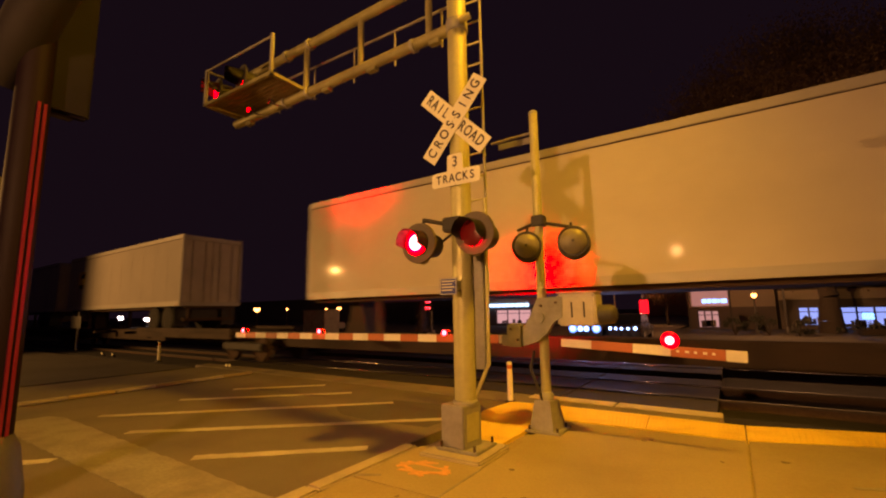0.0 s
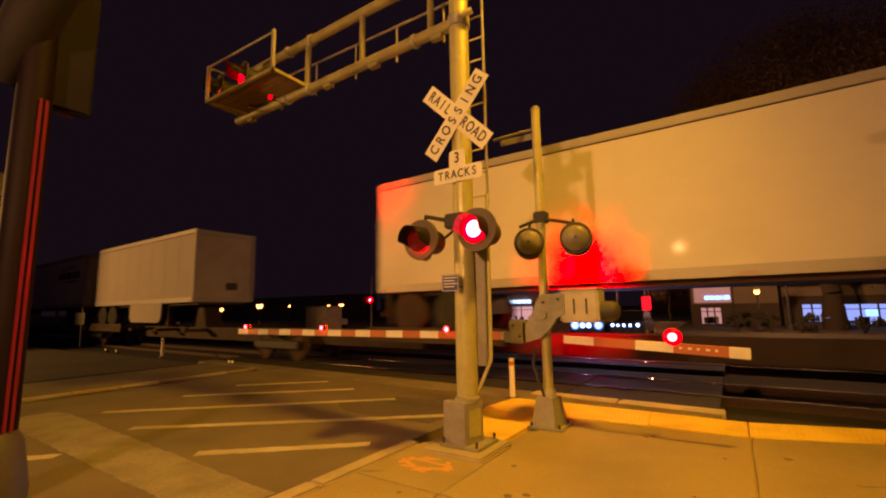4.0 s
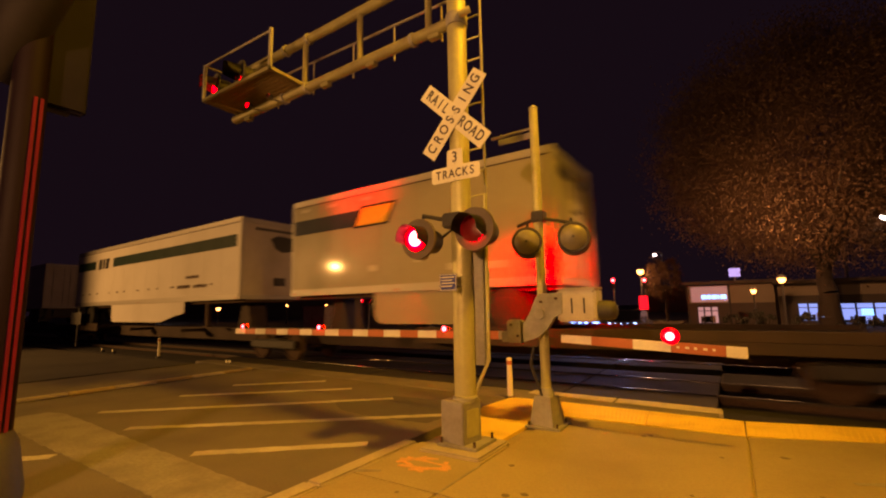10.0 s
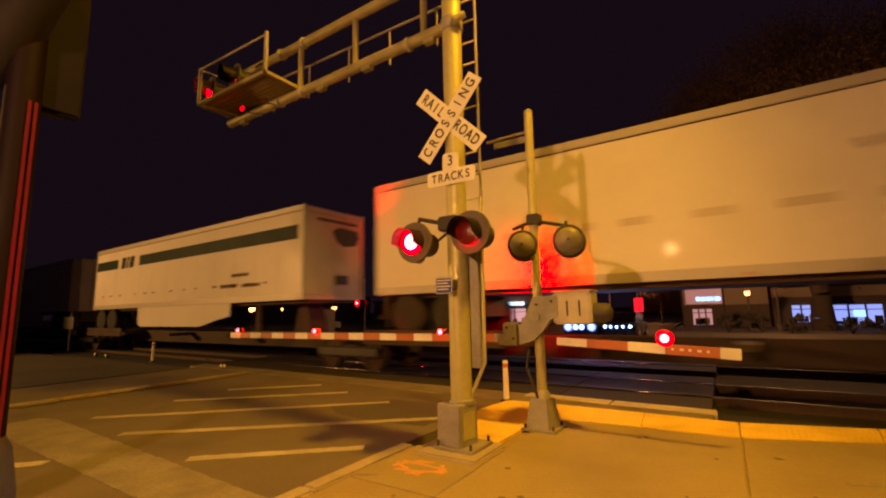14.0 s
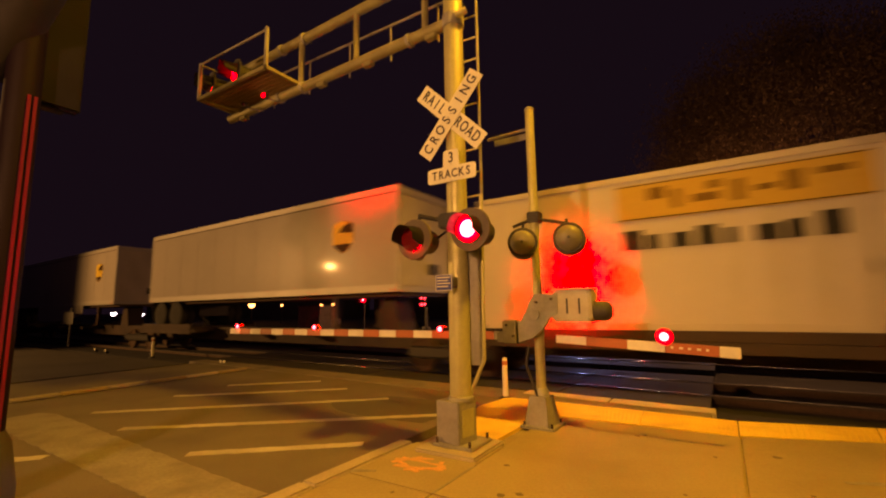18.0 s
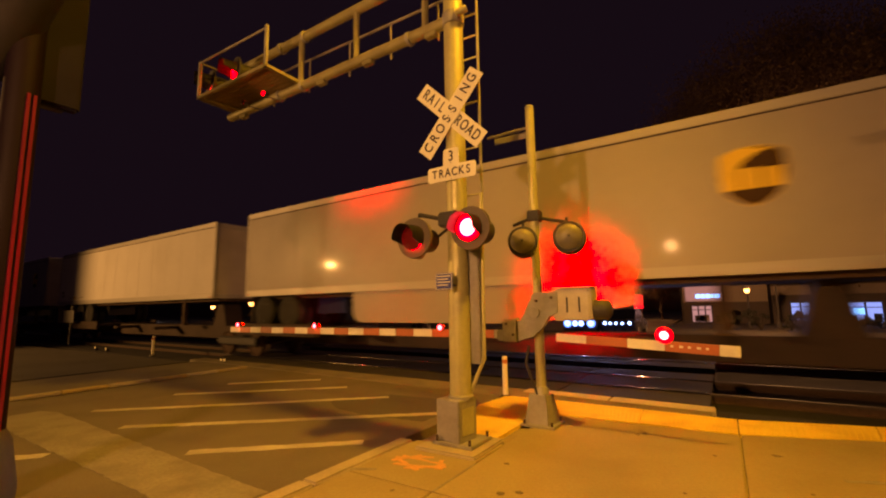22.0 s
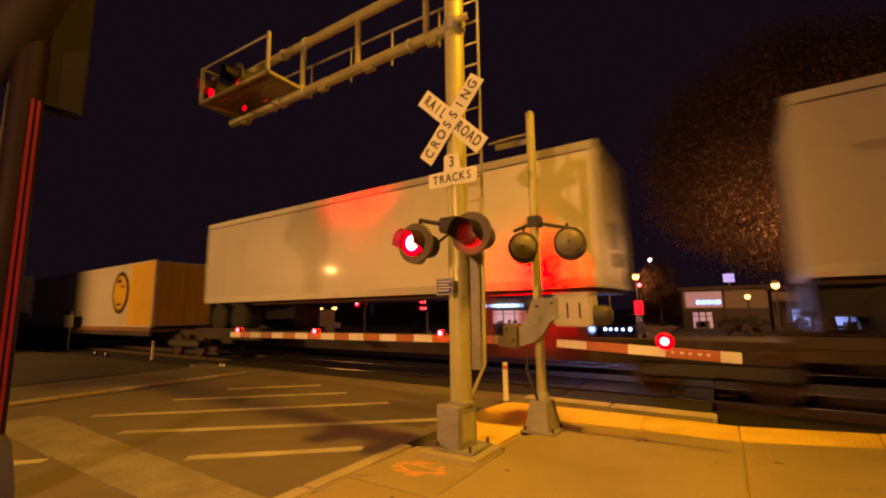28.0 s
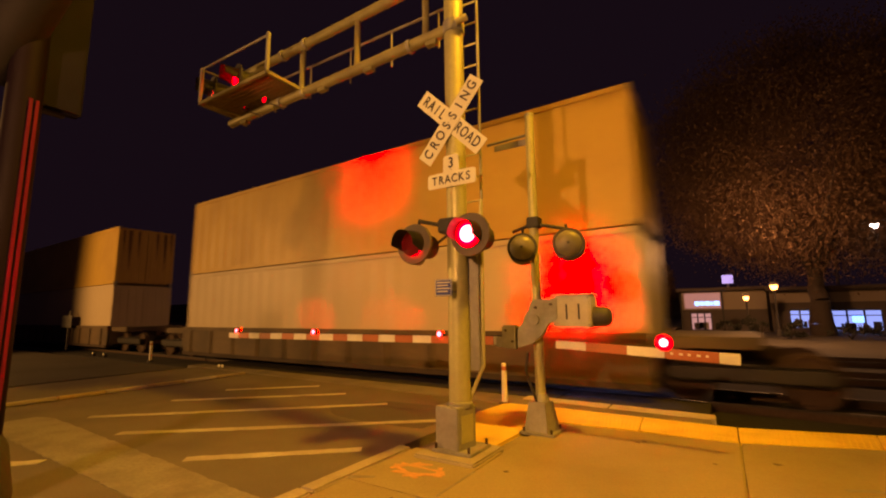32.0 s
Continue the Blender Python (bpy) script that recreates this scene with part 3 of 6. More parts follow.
def signal_head(parent, x, y, z, towards, side, lit, sub="signal_head", beam=0, turn=0, cone=84, dip=0, paint=None, unlit=None, proud=0.055):
    """A round flashing light: backing plate, drum, hood and an added two-faced lens that turns to switch it. towards:
    -1 faces -y, 1 faces +y.
    """
    face = Matrix.Translation((x, y, z)) @ Matrix.Rotation(radians(turn) + (0 if towards < 0 else math.pi), 4, "Z")
    ring = bmesh.new()
    n = 32
    rim = 0.25 if towards < 0 else 0.218
    for r0, r1, d0, d1 in ((0.155, rim, -0.02, -0.02), (rim, rim + 0.006, -0.02, 0.012), (rim + 0.006, 0.155, 0.012, 0.012), (0.155, 0.155, 0.012, -0.02)):
        a = [ring.verts.new((r0 * math.cos(2 * math.pi * i / n), d0, r0 * math.sin(2 * math.pi * i / n))) for i in range(n)]
        b = [ring.verts.new((r1 * math.cos(2 * math.pi * i / n), d1, r1 * math.sin(2 * math.pi * i / n))) for i in range(n)]
        for i in range(n):
            ring.faces.new((a[i], a[(i + 1) % n], b[(i + 1) % n], b[i]))
    bmesh.ops.remove_doubles(ring, verts=ring.verts, dist=1e-5)
    bmesh.ops.recalc_face_normals(ring, faces=ring.faces)
    head = part(sub, ring, paint or HEAD_PAINT, parent, "round black signal head with hood", at=face)
    if towards < 0:
        part("drum", lathe([(0.163, -0.012), (0.165, 0.2), (0.15, 0.33), (0.09, 0.36), (0.0, 0.365)], "y", open_start=True), BLACKMATT, head, smooth=True)
    else:
        part("drum", lathe([(0.165, -0.012), (0.205, 0.014), (0.207, 0.13), (0.2, 0.262)], "y", open_start=True), BLACKMATT, head, smooth=True)
        part("rear_cover", lathe([(0.178, 0.255), (0.172, 0.278), (0.150, 0.304), (0.11, 0.325), (0.06, 0.337), (0.0, 0.34)], "y"), CLEAR_LENS, head, "dull olive domed rear cover", smooth=True)
        part("cover_rim", lathe([(0.2, 0.25), (0.212, 0.262), (0.2, 0.276), (0.176, 0.274), (0.174, 0.25)], "y"), BLACKMATT, head, smooth=True)
        part("cover_knob", lathe([(0.02, 0.33), (0.02, 0.35), (0.0, 0.354)], "y", 12), BLACKMATT, head, smooth=True)
    # hood: an open half tube that narrows downwards
    hood = bmesh.new()
    rows = []
    for k in range(2):
        ys = (-0.015, -0.30)[k]
        rows.append([])
        for i in range(21):
            a = radians(-38 + i * (256 / 20)) if k == 0 else radians(-8 + i * (196 / 20))
            for r in (0.158,):
                rows[k].append(hood.verts.new((r * math.cos(a), ys - (0.0 if k == 0 else -0.04 * abs(math.cos(a))), r * math.sin(a) - 0.015 * k)))
    for i in range(20):
        hood.faces.new((rows[0][i], rows[0][i + 1], rows[1][i + 1], rows[1][i]))
    bmesh.ops.solidify(hood, geom=hood.faces, thickness=0.004)
    part("hood", hood, BLACK, head, smooth=True)
    if beam:
        # towards the track: a lamp deep in the drum, blocked by an added thin turning disc
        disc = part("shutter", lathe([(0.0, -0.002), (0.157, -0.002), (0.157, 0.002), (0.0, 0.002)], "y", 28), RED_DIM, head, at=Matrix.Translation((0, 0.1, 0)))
        # the lens throws a bright core and a wide weak spread
        for share, wide in ((0.34, cone), (0.05, cone * 1.8)):
            data = bpy.data.lights.new("signal_beam", "SPOT")
            data.energy, data.color, data.shadow_soft_size, data.spot_size, data.spot_blend = beam * share, (1.0, 0.0, 0.0), 0.14, radians(wide), 1.0
            bulb = new("signal_beam", data)
            bulb.parent = head
            # the roundel spreads its light sideways
            bulb.matrix_basis = Matrix.Translation((0, 0.245, 0.0)) @ Matrix.Rotation(radians(dip - 90), 4, "X") @ Matrix.Diagonal((1.9, 1, 1, 1))
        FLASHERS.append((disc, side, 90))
        return head
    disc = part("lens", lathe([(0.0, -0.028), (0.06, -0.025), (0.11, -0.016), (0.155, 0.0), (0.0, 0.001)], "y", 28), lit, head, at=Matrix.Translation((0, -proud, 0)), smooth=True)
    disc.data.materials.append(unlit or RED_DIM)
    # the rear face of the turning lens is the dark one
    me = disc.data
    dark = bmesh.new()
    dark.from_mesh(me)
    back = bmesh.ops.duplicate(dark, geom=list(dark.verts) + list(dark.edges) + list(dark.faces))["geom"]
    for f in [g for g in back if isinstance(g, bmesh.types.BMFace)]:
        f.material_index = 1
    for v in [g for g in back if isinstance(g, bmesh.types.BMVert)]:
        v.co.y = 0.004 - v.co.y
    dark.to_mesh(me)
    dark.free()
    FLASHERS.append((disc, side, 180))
    return head


mast = thing("crossing_signal_mast", pose(-2.71, 4.62, 0), "tall galvanised railway signal mast with overhead cantilever, crossbuck and flashing lights", "crossing signal")
part("foundation", box(-0.39, 0.39, -0.42, 0.34, -0.12, 0.035, 0.02), KERB, mast, "rough concrete footing")
part("base_casing", box(-0.17, 0.17, -0.17, 0.17, 0.034, 0.53, 0.012), GALV_DARK, mast, "grey steel base casing", at=pose(-0.045, -0.035, 0, 0, 0, -9))
part("casing_collar", lathe([(0.15, 0.52), (0.15, 0.56), (0.13, 0.575)]), GALV_DARK, mast, smooth=True)
part("base_flange", box(-0.25, 0.27, -0.25, 0.25, 0.034, 0.07, 0.01), GALV_DARK, mast)
for sx in (-1, 1):
    for sy in (-1, 1):
        part("anchor_bolt", tube((0.215 * sx + 0.01, 0.215 * sy, 0.05), (0.215 * sx + 0.01, 0.215 * sy, 0.13), 0.016, sides=8), RUST, mast)
part("handhole_plate", box(0.171, 0.178, -0.11, 0.11, 0.14, 0.44, 0.003), GALV, mast, at=pose(-0.045, -0.035, 0, 0, 0, -9))
pole = part("pole", tube((0, 0, 0.05), (0, 0, 9.2), 0.128, 0.125, 28), GALV, mast, smooth=True)
for z in (5.37, 6.24):
    part("clamp_band", lathe([(0.13, z - 0.09), (0.145, z - 0.08), (0.145, z + 0.08), (0.13, z + 0.09)]), GALV_DARK, mast, smooth=True)
    part("clamp_lug", tube((0.1, -0.11, z), (0.24, -0.06, z + 0.05), 0.045, sides=12), GALV, mast, smooth=True)


def pipe(name, pts, r, material, parent, label="", sides=12):
    bm = bmesh.new()
    for a, b in zip(pts, pts[1:]):
        bm_tube(bm, a, b, r, sides=sides)
    for p in pts[1:-1]:
        bmesh.ops.create_uvsphere(bm, u_segments=sides, v_segments=8, radius=r * 1.02, matrix=Matrix.Translation(p))
    return part(name, bm, material, parent, label, smooth=True)


# overhead truss: two chords, uprights, couplings, walkway and its rail
lower = pipe("lower_chord", [(-0.1, 0, 5.39), (-5.05, 0, 5.30)], 0.078, GALV_DIM, mast, sides=20)
pipe("upper_chord", [(-0.1, 0, 6.26), (-4.95, 0, 6.2)], 0.075, GALV_DIM, mast, sides=20)
for x in (-0.45, -1.75, -3.02):
    part("truss_upright", tube((x, 0, 5.37 + x * 0.018), (x, 0, 6.25 + x * 0.012), 0.048), GALV_DIM, mast, smooth=True)
for x in (-0.72, -2.95, -3.55):
    part("coupling", lathe([(0.08, -0.03), (0.1, -0.025), (0.1, 0.025), (0.08, 0.03)]), GALV_DARK, mast, at=pose(x, 0, 5.385 + x * 0.018, 0, 90, 0), smooth=True)
    part("coupling", lathe([(0.077, -0.03), (0.097, -0.025), (0.097, 0.025), (0.077, 0.03)]), GALV_DARK, mast, at=pose(x, 0, 6.26 + x * 0.012, 0, 90, 0), smooth=True)
for x in (-0.35, -1.5, -2.5, -4.6):
    part("u_bolt", box(x - 0.09, x + 0.09, -0.05, 0.05, 5.26 + x * 0.018, 5.33 + x * 0.018, 0.01), GALV_DIM, mast)
pipe("handrail", [(-0.15, 0.42, 6.1), (-4.9, 0.42, 6.15)], 0.02, GALV_DARK, mast)
for x in (-0.5, -1.4, -2.3, -3.3, -4.3):
    part("handrail_post", tube((x, 0.42, 5.5), (x, 0.42, 6.12), 0.016, sides=8), GALV_DARK, mast)
PX0, PX1, PY = -4.94, -2.98, -0.72
part("platform_frame", box(PX0, PX1, PY, PY + 0.05, 5.36, 5.42, 0.006), GALV_DIM, mast)
part("platform_frame", box(PX0, PX0 + 0.05, PY + 0.05, 0.0, 5.36, 5.42, 0.006), GALV_DIM, mast)
part("platform_frame", box(PX1 - 0.05, PX1, PY + 0.05, 0.0, 5.36, 5.42, 0.006), GALV_DIM, mast)
grating = bmesh.new()
for i in range(38):
    x = PX0 + 0.06 + i * 0.049
    bm_box(grating, x, x + 0.012, PY + 0.05, -0.02, 5.375, 5.41)
for i in range(8):
    y = PY + 0.07 + i * 0.085
    bm_box(grating, PX0 + 0.05, PX1 - 0.05, y, y + 0.008, 5.38, 5.405)
bm_box(grating, PX0 + 0.05, PX1 - 0.05, PY + 0.05, 0.0, 5.414, 5.420)
part("platform_grating", grating, mat("rusty_grating_steel", (0.27, 0.2, 0.085), 0.8, metal=0.2, spread=0.3, fine=25, coarse=3, bump=0.2), mast, "rusty steel platform grating")
for x in (PX0 + 0.025, PX1 - 0.025):
    part("rail_post", box(x - 0.025, x + 0.025, PY, PY + 0.05, 5.36, 6.07, 0.004), GALV_DARK, mast)
pipe("platform_rail", [(PX0 + 0.02, PY + 0.02, 6.05), (PX1 - 0.02, PY + 0.02, 6.02)], 0.018, GALV_DARK, mast)
pipe("platform_rail", [(PX0 + 0.02, PY + 0.02, 6.05), (PX0 + 0.02, 0.0, 6.1)], 0.018, GALV_DARK, mast)
pipe("platform_brace", [(PX0 + 0.02, PY + 0.02, 5.40), (-4.6, 0, 5.32)], 0.02, GALV, mast)
pipe("signal_bracket", [(-4.85, 0, 5.30), (-4.85, -0.02, 5.85), (-4.85, 0.06, 6.3)], 0.035, GALV_DARK, mast)
pipe("signal_bracket", [(-5.5, 0.03, 6.02), (-4.2, 0.03, 6.02)], 0.03, GALV_DARK, mast)
for x, side in ((-5.46, "L"), (-4.66, "R")):
    # the front overhead heads take darker copies of paint and unlit lens
    signal_head(mast, x + 0.2, -0.3, 5.94, -1, side, RED_HIGH, turn=-13, paint=BLACKMATT, unlit=RED_DARK, proud=0.018)
    signal_head(mast, x + 0.35, 0.36, 5.88, 1, side, RED_ON, beam=23000, turn=8 if side == "L" else 13, cone=50, dip=2)

# small side lights under the platform, which flash with their heads
for x, side in ((-4.08, "L"), (-3.5, "R")):
    part("side_light_stem", tube((x, -0.3, 5.17), (x, 0.0, 5.22), 0.014, sides=8), GALV_DARK, mast)
    part("side_light_case", lathe([(0.043, -0.045), (0.047, -0.045), (0.047, 0.03), (0.0, 0.045), (0.0, 0.04), (0.043, 0.02)], "y", 16), BLACKMATT, mast, at=pose(x, -0.33, 5.2), smooth=True)
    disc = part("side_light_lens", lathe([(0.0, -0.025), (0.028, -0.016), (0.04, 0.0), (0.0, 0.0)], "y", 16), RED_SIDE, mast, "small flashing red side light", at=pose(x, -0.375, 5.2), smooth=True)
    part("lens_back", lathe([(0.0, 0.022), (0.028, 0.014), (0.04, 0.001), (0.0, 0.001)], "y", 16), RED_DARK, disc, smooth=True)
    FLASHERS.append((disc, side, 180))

# ladder and conduit on the mast
pipe("ladder_stile", [(0.29, 0.12, 2.9), (0.29, 0.12, 9.2)], 0.018, GALV_DARK, mast)
for i in range(20):
    z = 3.0 + i * 0.305
    part("rung", tube((0.06, 0.08, z - 0.02), (0.29, 0.12, z), 0.012, sides=8), GALV, mast)
pipe("conduit", [(0.29, 0.1, 3.0), (0.27, 0.1, 0.98), (0.06, 0.05, 0.5)], 0.024, GALV, mast)
part("cable_trunk", box(0.06, 0.245, 0.06, 0.18, 0.92, 2.4, 0.012), GALV_DARK, mast, "grey cable trunking")
# crossarm and lights
part("junction_box", box(-0.13, 0.13, -0.26, -0.11, 2.56, 2.74, 0.02), BLACK, mast)
pipe("crossarm", [(-0.44, -0.2, 2.76), (-0.15, -0.2, 2.68), (0.36, -0.2, 2.73)], 0.026, BLACK, mast)
for x, z, side in ((-0.44, 2.45, "L"), (0.35, 2.49, "R")):
    signal_head(mast, x, -0.30, z, -1, side, RED_ON)
    part("drop_bracket", tube((x, -0.16, z + 0.12), (x, -0.2, 2.74), 0.022, sides=10), BLACK, mast)
part("bell", lathe([(0.0, -0.05), (0.07, -0.045), (0.1, 0.0), (0.105, 0.03)], "y"), GALV_DARK, mast, "grey warning bell", at=pose(-0.62, 0.02, 2.33), smooth=True)
pipe("bell_bracket", [(-0.62, 0.05, 2.33), (-0.2, 0.1, 2.6), (0, 0, 2.62)], 0.018, BLACK, mast)

# crossbuck sign with its lettering
L, Wd = 1.22, 0.229
buck = part("crossbuck_blade", box(-L / 2, L / 2, -0.004, 0.004, -Wd / 2, Wd / 2, 0.002), SIGNWHITE, mast, "white crossbuck blade with black lettering", at=pose(0.02, -0.16, 4.0, 0, -50, 0))
buck2 = part("crossbuck_blade", box(-L / 2, L / 2, -0.004, 0.004, -Wd / 2, Wd / 2, 0.002), SIGNWHITE, mast, "white crossbuck blade with black lettering", at=pose(0.02, -0.150, 4.0, 0, 45, 0))


def letters(parent, body, x, step, size, y, z=0.0, squeeze=0.85):
    for ch in body:
        if ch != " ":
            shared("letter", text_mesh("letter", ch, size, SIGNBLACK, squeeze), parent, Matrix.Translation((x, y, z)))
        x += step


letters(buck, "CROSSING", -0.5, 0.143, 0.19, -0.0075, squeeze=0.8)
letters(buck2, "RAIL", -0.5, 0.11, 0.19, -0.0075, squeeze=0.74)
letters(buck2, "ROAD", 0.16, 0.115, 0.19, -0.0075, squeeze=0.74)
for x in (-0.02, 0.02):
    part("sign_bolt", tube((x + 0.02, -0.168, 4.0 + x), (x + 0.02, -0.10, 4.0 + x), 0.008, sides=8), GALV_DARK, mast)
bm = bmesh.new()
pts = []
for cx0, cz, r, a0 in ((0.31, -0.06, 0.035, 270), (0.31, 0.06, 0.035, 0), (0.115, 0.10, 0.0, 0), (0.075, 0.275, 0.035, 0), (-0.075, 0.275, 0.035, 90), (-0.115, 0.10, 0.0, 0), (-0.31, 0.06, 0.035, 90), (-0.31, -0.06, 0.035, 180)):
    for i in range(5 if r else 1):
        a = radians(a0 + i * 22.5)
        pts.append((cx0 + r * math.cos(a), cz + r * math.sin(a)))
bm_prism(bm, pts, -0.004, 0.004)
tracks = part("track_count_sign", turned(bm, Matrix.Rotation(radians(90), 4, "X")), SIGNWHITE, mast, "white sign reading 3 tracks", at=pose(0.02, -0.155, 3.245))
letters(tracks, "TRACKS", -0.24, 0.096, 0.15, -0.0065, 0.0)
letters(tracks, "3", 0.0, 0.1, 0.19, -0.0065, 0.205)
for x, z in ((0.0, 0.125), (0.0, -0.085)):
    part("rivet", tube((x, -0.008, z), (x, 0.03, z), 0.007, sides=8), GALV_DARK, tracks)
notice = part("notice_plate", box(-0.12, 0.12, -0.004, 0.004, -0.1, 0.1, 0.003), SIGNBLUE, mast, "small dark blue emergency notice plate", at=pose(-0.06, -0.24, 1.9))
for i in range(4):
    part("text_bar", box(-0.09, 0.09 - 0.03 * (i % 2), -0.0065, -0.0045, 0.055 - i * 0.035, 0.067 - i * 0.035), SIGNWHITE, notice)
for x0, x1, z0, z1 in ((-0.112, 0.112, 0.088, 0.094), (-0.112, 0.112, -0.094, -0.088), (-0.112, -0.106, -0.088, 0.088), (0.106, 0.112, -0.088, 0.088)):
    part("plate_border", box(x0, x1, -0.0065, -0.0045, z0, z1), SIGNWHITE, notice)
part("plate_bracket", tube((-0.04, -0.235, 1.93), (-0.02, -0.1, 1.93), 0.012, sides=8), GALV_DARK, mast)
part("plate_bracket", tube((0.05, -0.235, 1.85), (0.03, -0.1, 1.85), 0.012, sides=8), GALV_DARK, mast)

# ---- gate ----
gate = thing("crossing_gate", pose(-2.19, 5.92, 0), "railway crossing gate with its striped arm lowered", "crossing gate")
casting = prism([(-0.2, -0.16), (0.14, -0.2), (0.2, 0.12), (-0.14, 0.18)], 0.02, 0.4)
for v in casting.verts:
    if v.co.z > 0.2:
        v.co.x, v.co.y = v.co.x * 0.68, v.co.y * 0.68
part("base_casting", casting, GALV_DARK, gate)
part("base_collar", lathe([(0.1, 0.38), (0.1, 0.46), (0.075, 0.5)]), GALV_DARK, gate, smooth=True)
part("base_plate", box(-0.24, 0.24, -0.24, 0.22, 0.0, 0.03, 0.006), GALV_DARK, gate)
for x, y in ((-0.19, -0.19), (0.19, -0.19), (-0.19, 0.17), (0.19, 0.17)):
    part("anchor_bolt", tube((x, y, 0.02), (x, y, 0.08), 0.016, sides=8), RUST, gate)
part("pole", tube((0, 0, 0.3), (0, 0, 4.5), 0.068, 0.062, 20), GALV, gate, smooth=True)
part("pole_cap", lathe([(0.068, 4.5), (0.068, 4.53), (0.03, 4.56), (0.0, 4.565)]), GALV_DARK, gate, smooth=True)
pipe("sign_bracket", [(0.0, 0, 4.22), (-0.72, 0.05, 4.22)], 0.022, GALV_DARK, gate)
part("rear_sign", box(-0.62, -0.1, 0.08, 0.09, 4.1, 4.2, 0.003), GALV_DARK, gate)
pipe("crossarm", [(-0.34, 0.04, 2.78), (0.0, 0.0, 2.86), (0.46, 0.04, 2.74)], 0.024, BLACK, gate)
part("junction_box", box(-0.08, 0.1, -0.09, 0.09, 2.79, 2.95, 0.015), BLACK, gate)
for x, z, side in ((-0.19, 2.5, "L"), (0.48, 2.5, "R")):
    signal_head(gate, x, 0.06, z, 1, side, RED_ON, beam=34000 if side == "L" else 56000, turn=17 if side == "L" else 14, cone=44, dip=5 if side == "L" else 8)
    part("drop_bracket", tube((x, 0.0, z + 0.15), (x * 0.95, 0.03, 2.8), 0.02, sides=10), BLACK, gate)
# gate mechanism
part("mechanism_box", box(0.26, 0.77, -0.16, 0.2, 1.39, 1.82, 0.025), CABINET, gate, "pale mechanism cabinet with dark slots")
for x in (0.46, 0.62):
    part("slot", box(x - 0.011, x + 0.011, -0.166, -0.156, 1.5, 1.7), BLACK, gate)
part("lid_edge", box(0.25, 0.78, -0.172, 0.21, 1.815, 1.835, 0.008), CABINET, gate)
for x in (0.29, 0.74):
    for z in (1.43, 1.78):
        part("cabinet_bolt", tube((x, -0.168, z), (x, -0.15, z), 0.012, sides=8), GALV_DARK, gate)
part("motor_housing", lathe([(0.13, 0.0), (0.13, 0.14), (0.11, 0.19), (0.07, 0.215), (0.0, 0.22)]), BLACKMATT, gate, "dark grey motor housing", at=pose(0.77, 0.02, 1.53, 0, 90, 0), smooth=True)
link_arm = bmesh.new()
bm_prism(link_arm, [(-0.03, 1.72), (0.02, 1.77), (0.34, 1.78), (0.33, 1.5), (0.22, 1.45), (0.12, 1.3), (-0.02, 1.18), (-0.22, 1.12), (-0.45, 1.12), (-0.46, 1.34), (-0.42, 1.4), (-0.2, 1.39), (-0.12, 1.52)], -0.05, 0.05)
part("counter_arm", turned(link_arm, Matrix.Translation((0, -0.13, 0)) @ Matrix.Rotation(radians(90), 4, "X")), CASTGREY, gate, "grey cast arm support")
part("arm_clamp", box(-0.47, -0.24, -0.2, -0.06, 1.1, 1.42, 0.02), GALV_DARK, gate)
part("arm_bracket", box(-0.62, -0.4, -0.07, 0.1, 1.1, 1.25, 0.015), GALV_DARK, gate)
for x, z in ((-0.4, 1.35), (-0.3, 1.2), (0.26, 1.7), (0.05, 1.66)):
    part("clamp_bolt", tube((x, -0.225, z), (x, -0.15, z), 0.016, sides=8), RUST, gate)
part("pivot_hub", tube((0.02, -0.21, 1.5), (0.02, 0.1, 1.5), 0.07, sides=20), CASTGREY, gate, smooth=True)
pipe("gate_cable", [(-0.12, -0.1, 1.05), (-0.16, -0.12, 0.8), (-0.08, -0.1, 0.55), (-0.02, -0.08, 0.38)], 0.02, BLACK, gate)


def striped_arm(name, x0, x1, z0, z1, y, n, heights, first):
    arm = part(name, turned(box(0, math.hypot(x1 - x0, z1 - z0), -0.012, 0.012, -heights[0] / 2 + 0.012, heights[0] / 2 - 0.012), Matrix()), GALV, gate,
               "red and white striped reflective gate arm", at=Matrix.Translation((x0, y, z0)) @ Matrix.Rotation(-math.atan2(z1 - z0, x1 - x0), 4, "Y"))
    span = math.hypot(x1 - x0, z1 - z0) / max(n, 1)
    for i in range(n):
        h = heights[0] + (heights[1] - heights[0]) * (i + 0.5) / n
        part("stripe", box(i * span + 0.002, (i + 1) * span - 0.002, -0.02, 0.02, -h / 2, h / 2, 0.003), ARM_RED if (i + first) % 2 else ARM_WHITE, arm)
    return arm


arm = striped_arm("gate_arm", -7.44, -0.35, 1.16, 1.19, 0.08, 19, (0.115, 0.125), 0)
side_arm = striped_arm("side_arm", 0.25, 2.32, 1.165, 1.05, -0.02, 0, (0.105, 0.125), 0)
xs = (0.0, 0.4, 0.9, 1.32, 1.87, 2.07)
for i, (a, b) in enumerate(zip(xs, xs[1:])):
    h = 0.105 + 0.004 * i
    part("stripe", box(a + 0.002, b - 0.002, -0.02, 0.02, -h / 2, h / 2, 0.003), ARM_RED if i % 2 else ARM_WHITE, side_arm)
for i in range(5):
    part("text_bar", box(1.38 + i * 0.09, 1.41 + i * 0.09 + 0.012 * (i % 2), -0.0225, -0.0205, -0.006, 0.02), ARM_WHITE, side_arm)
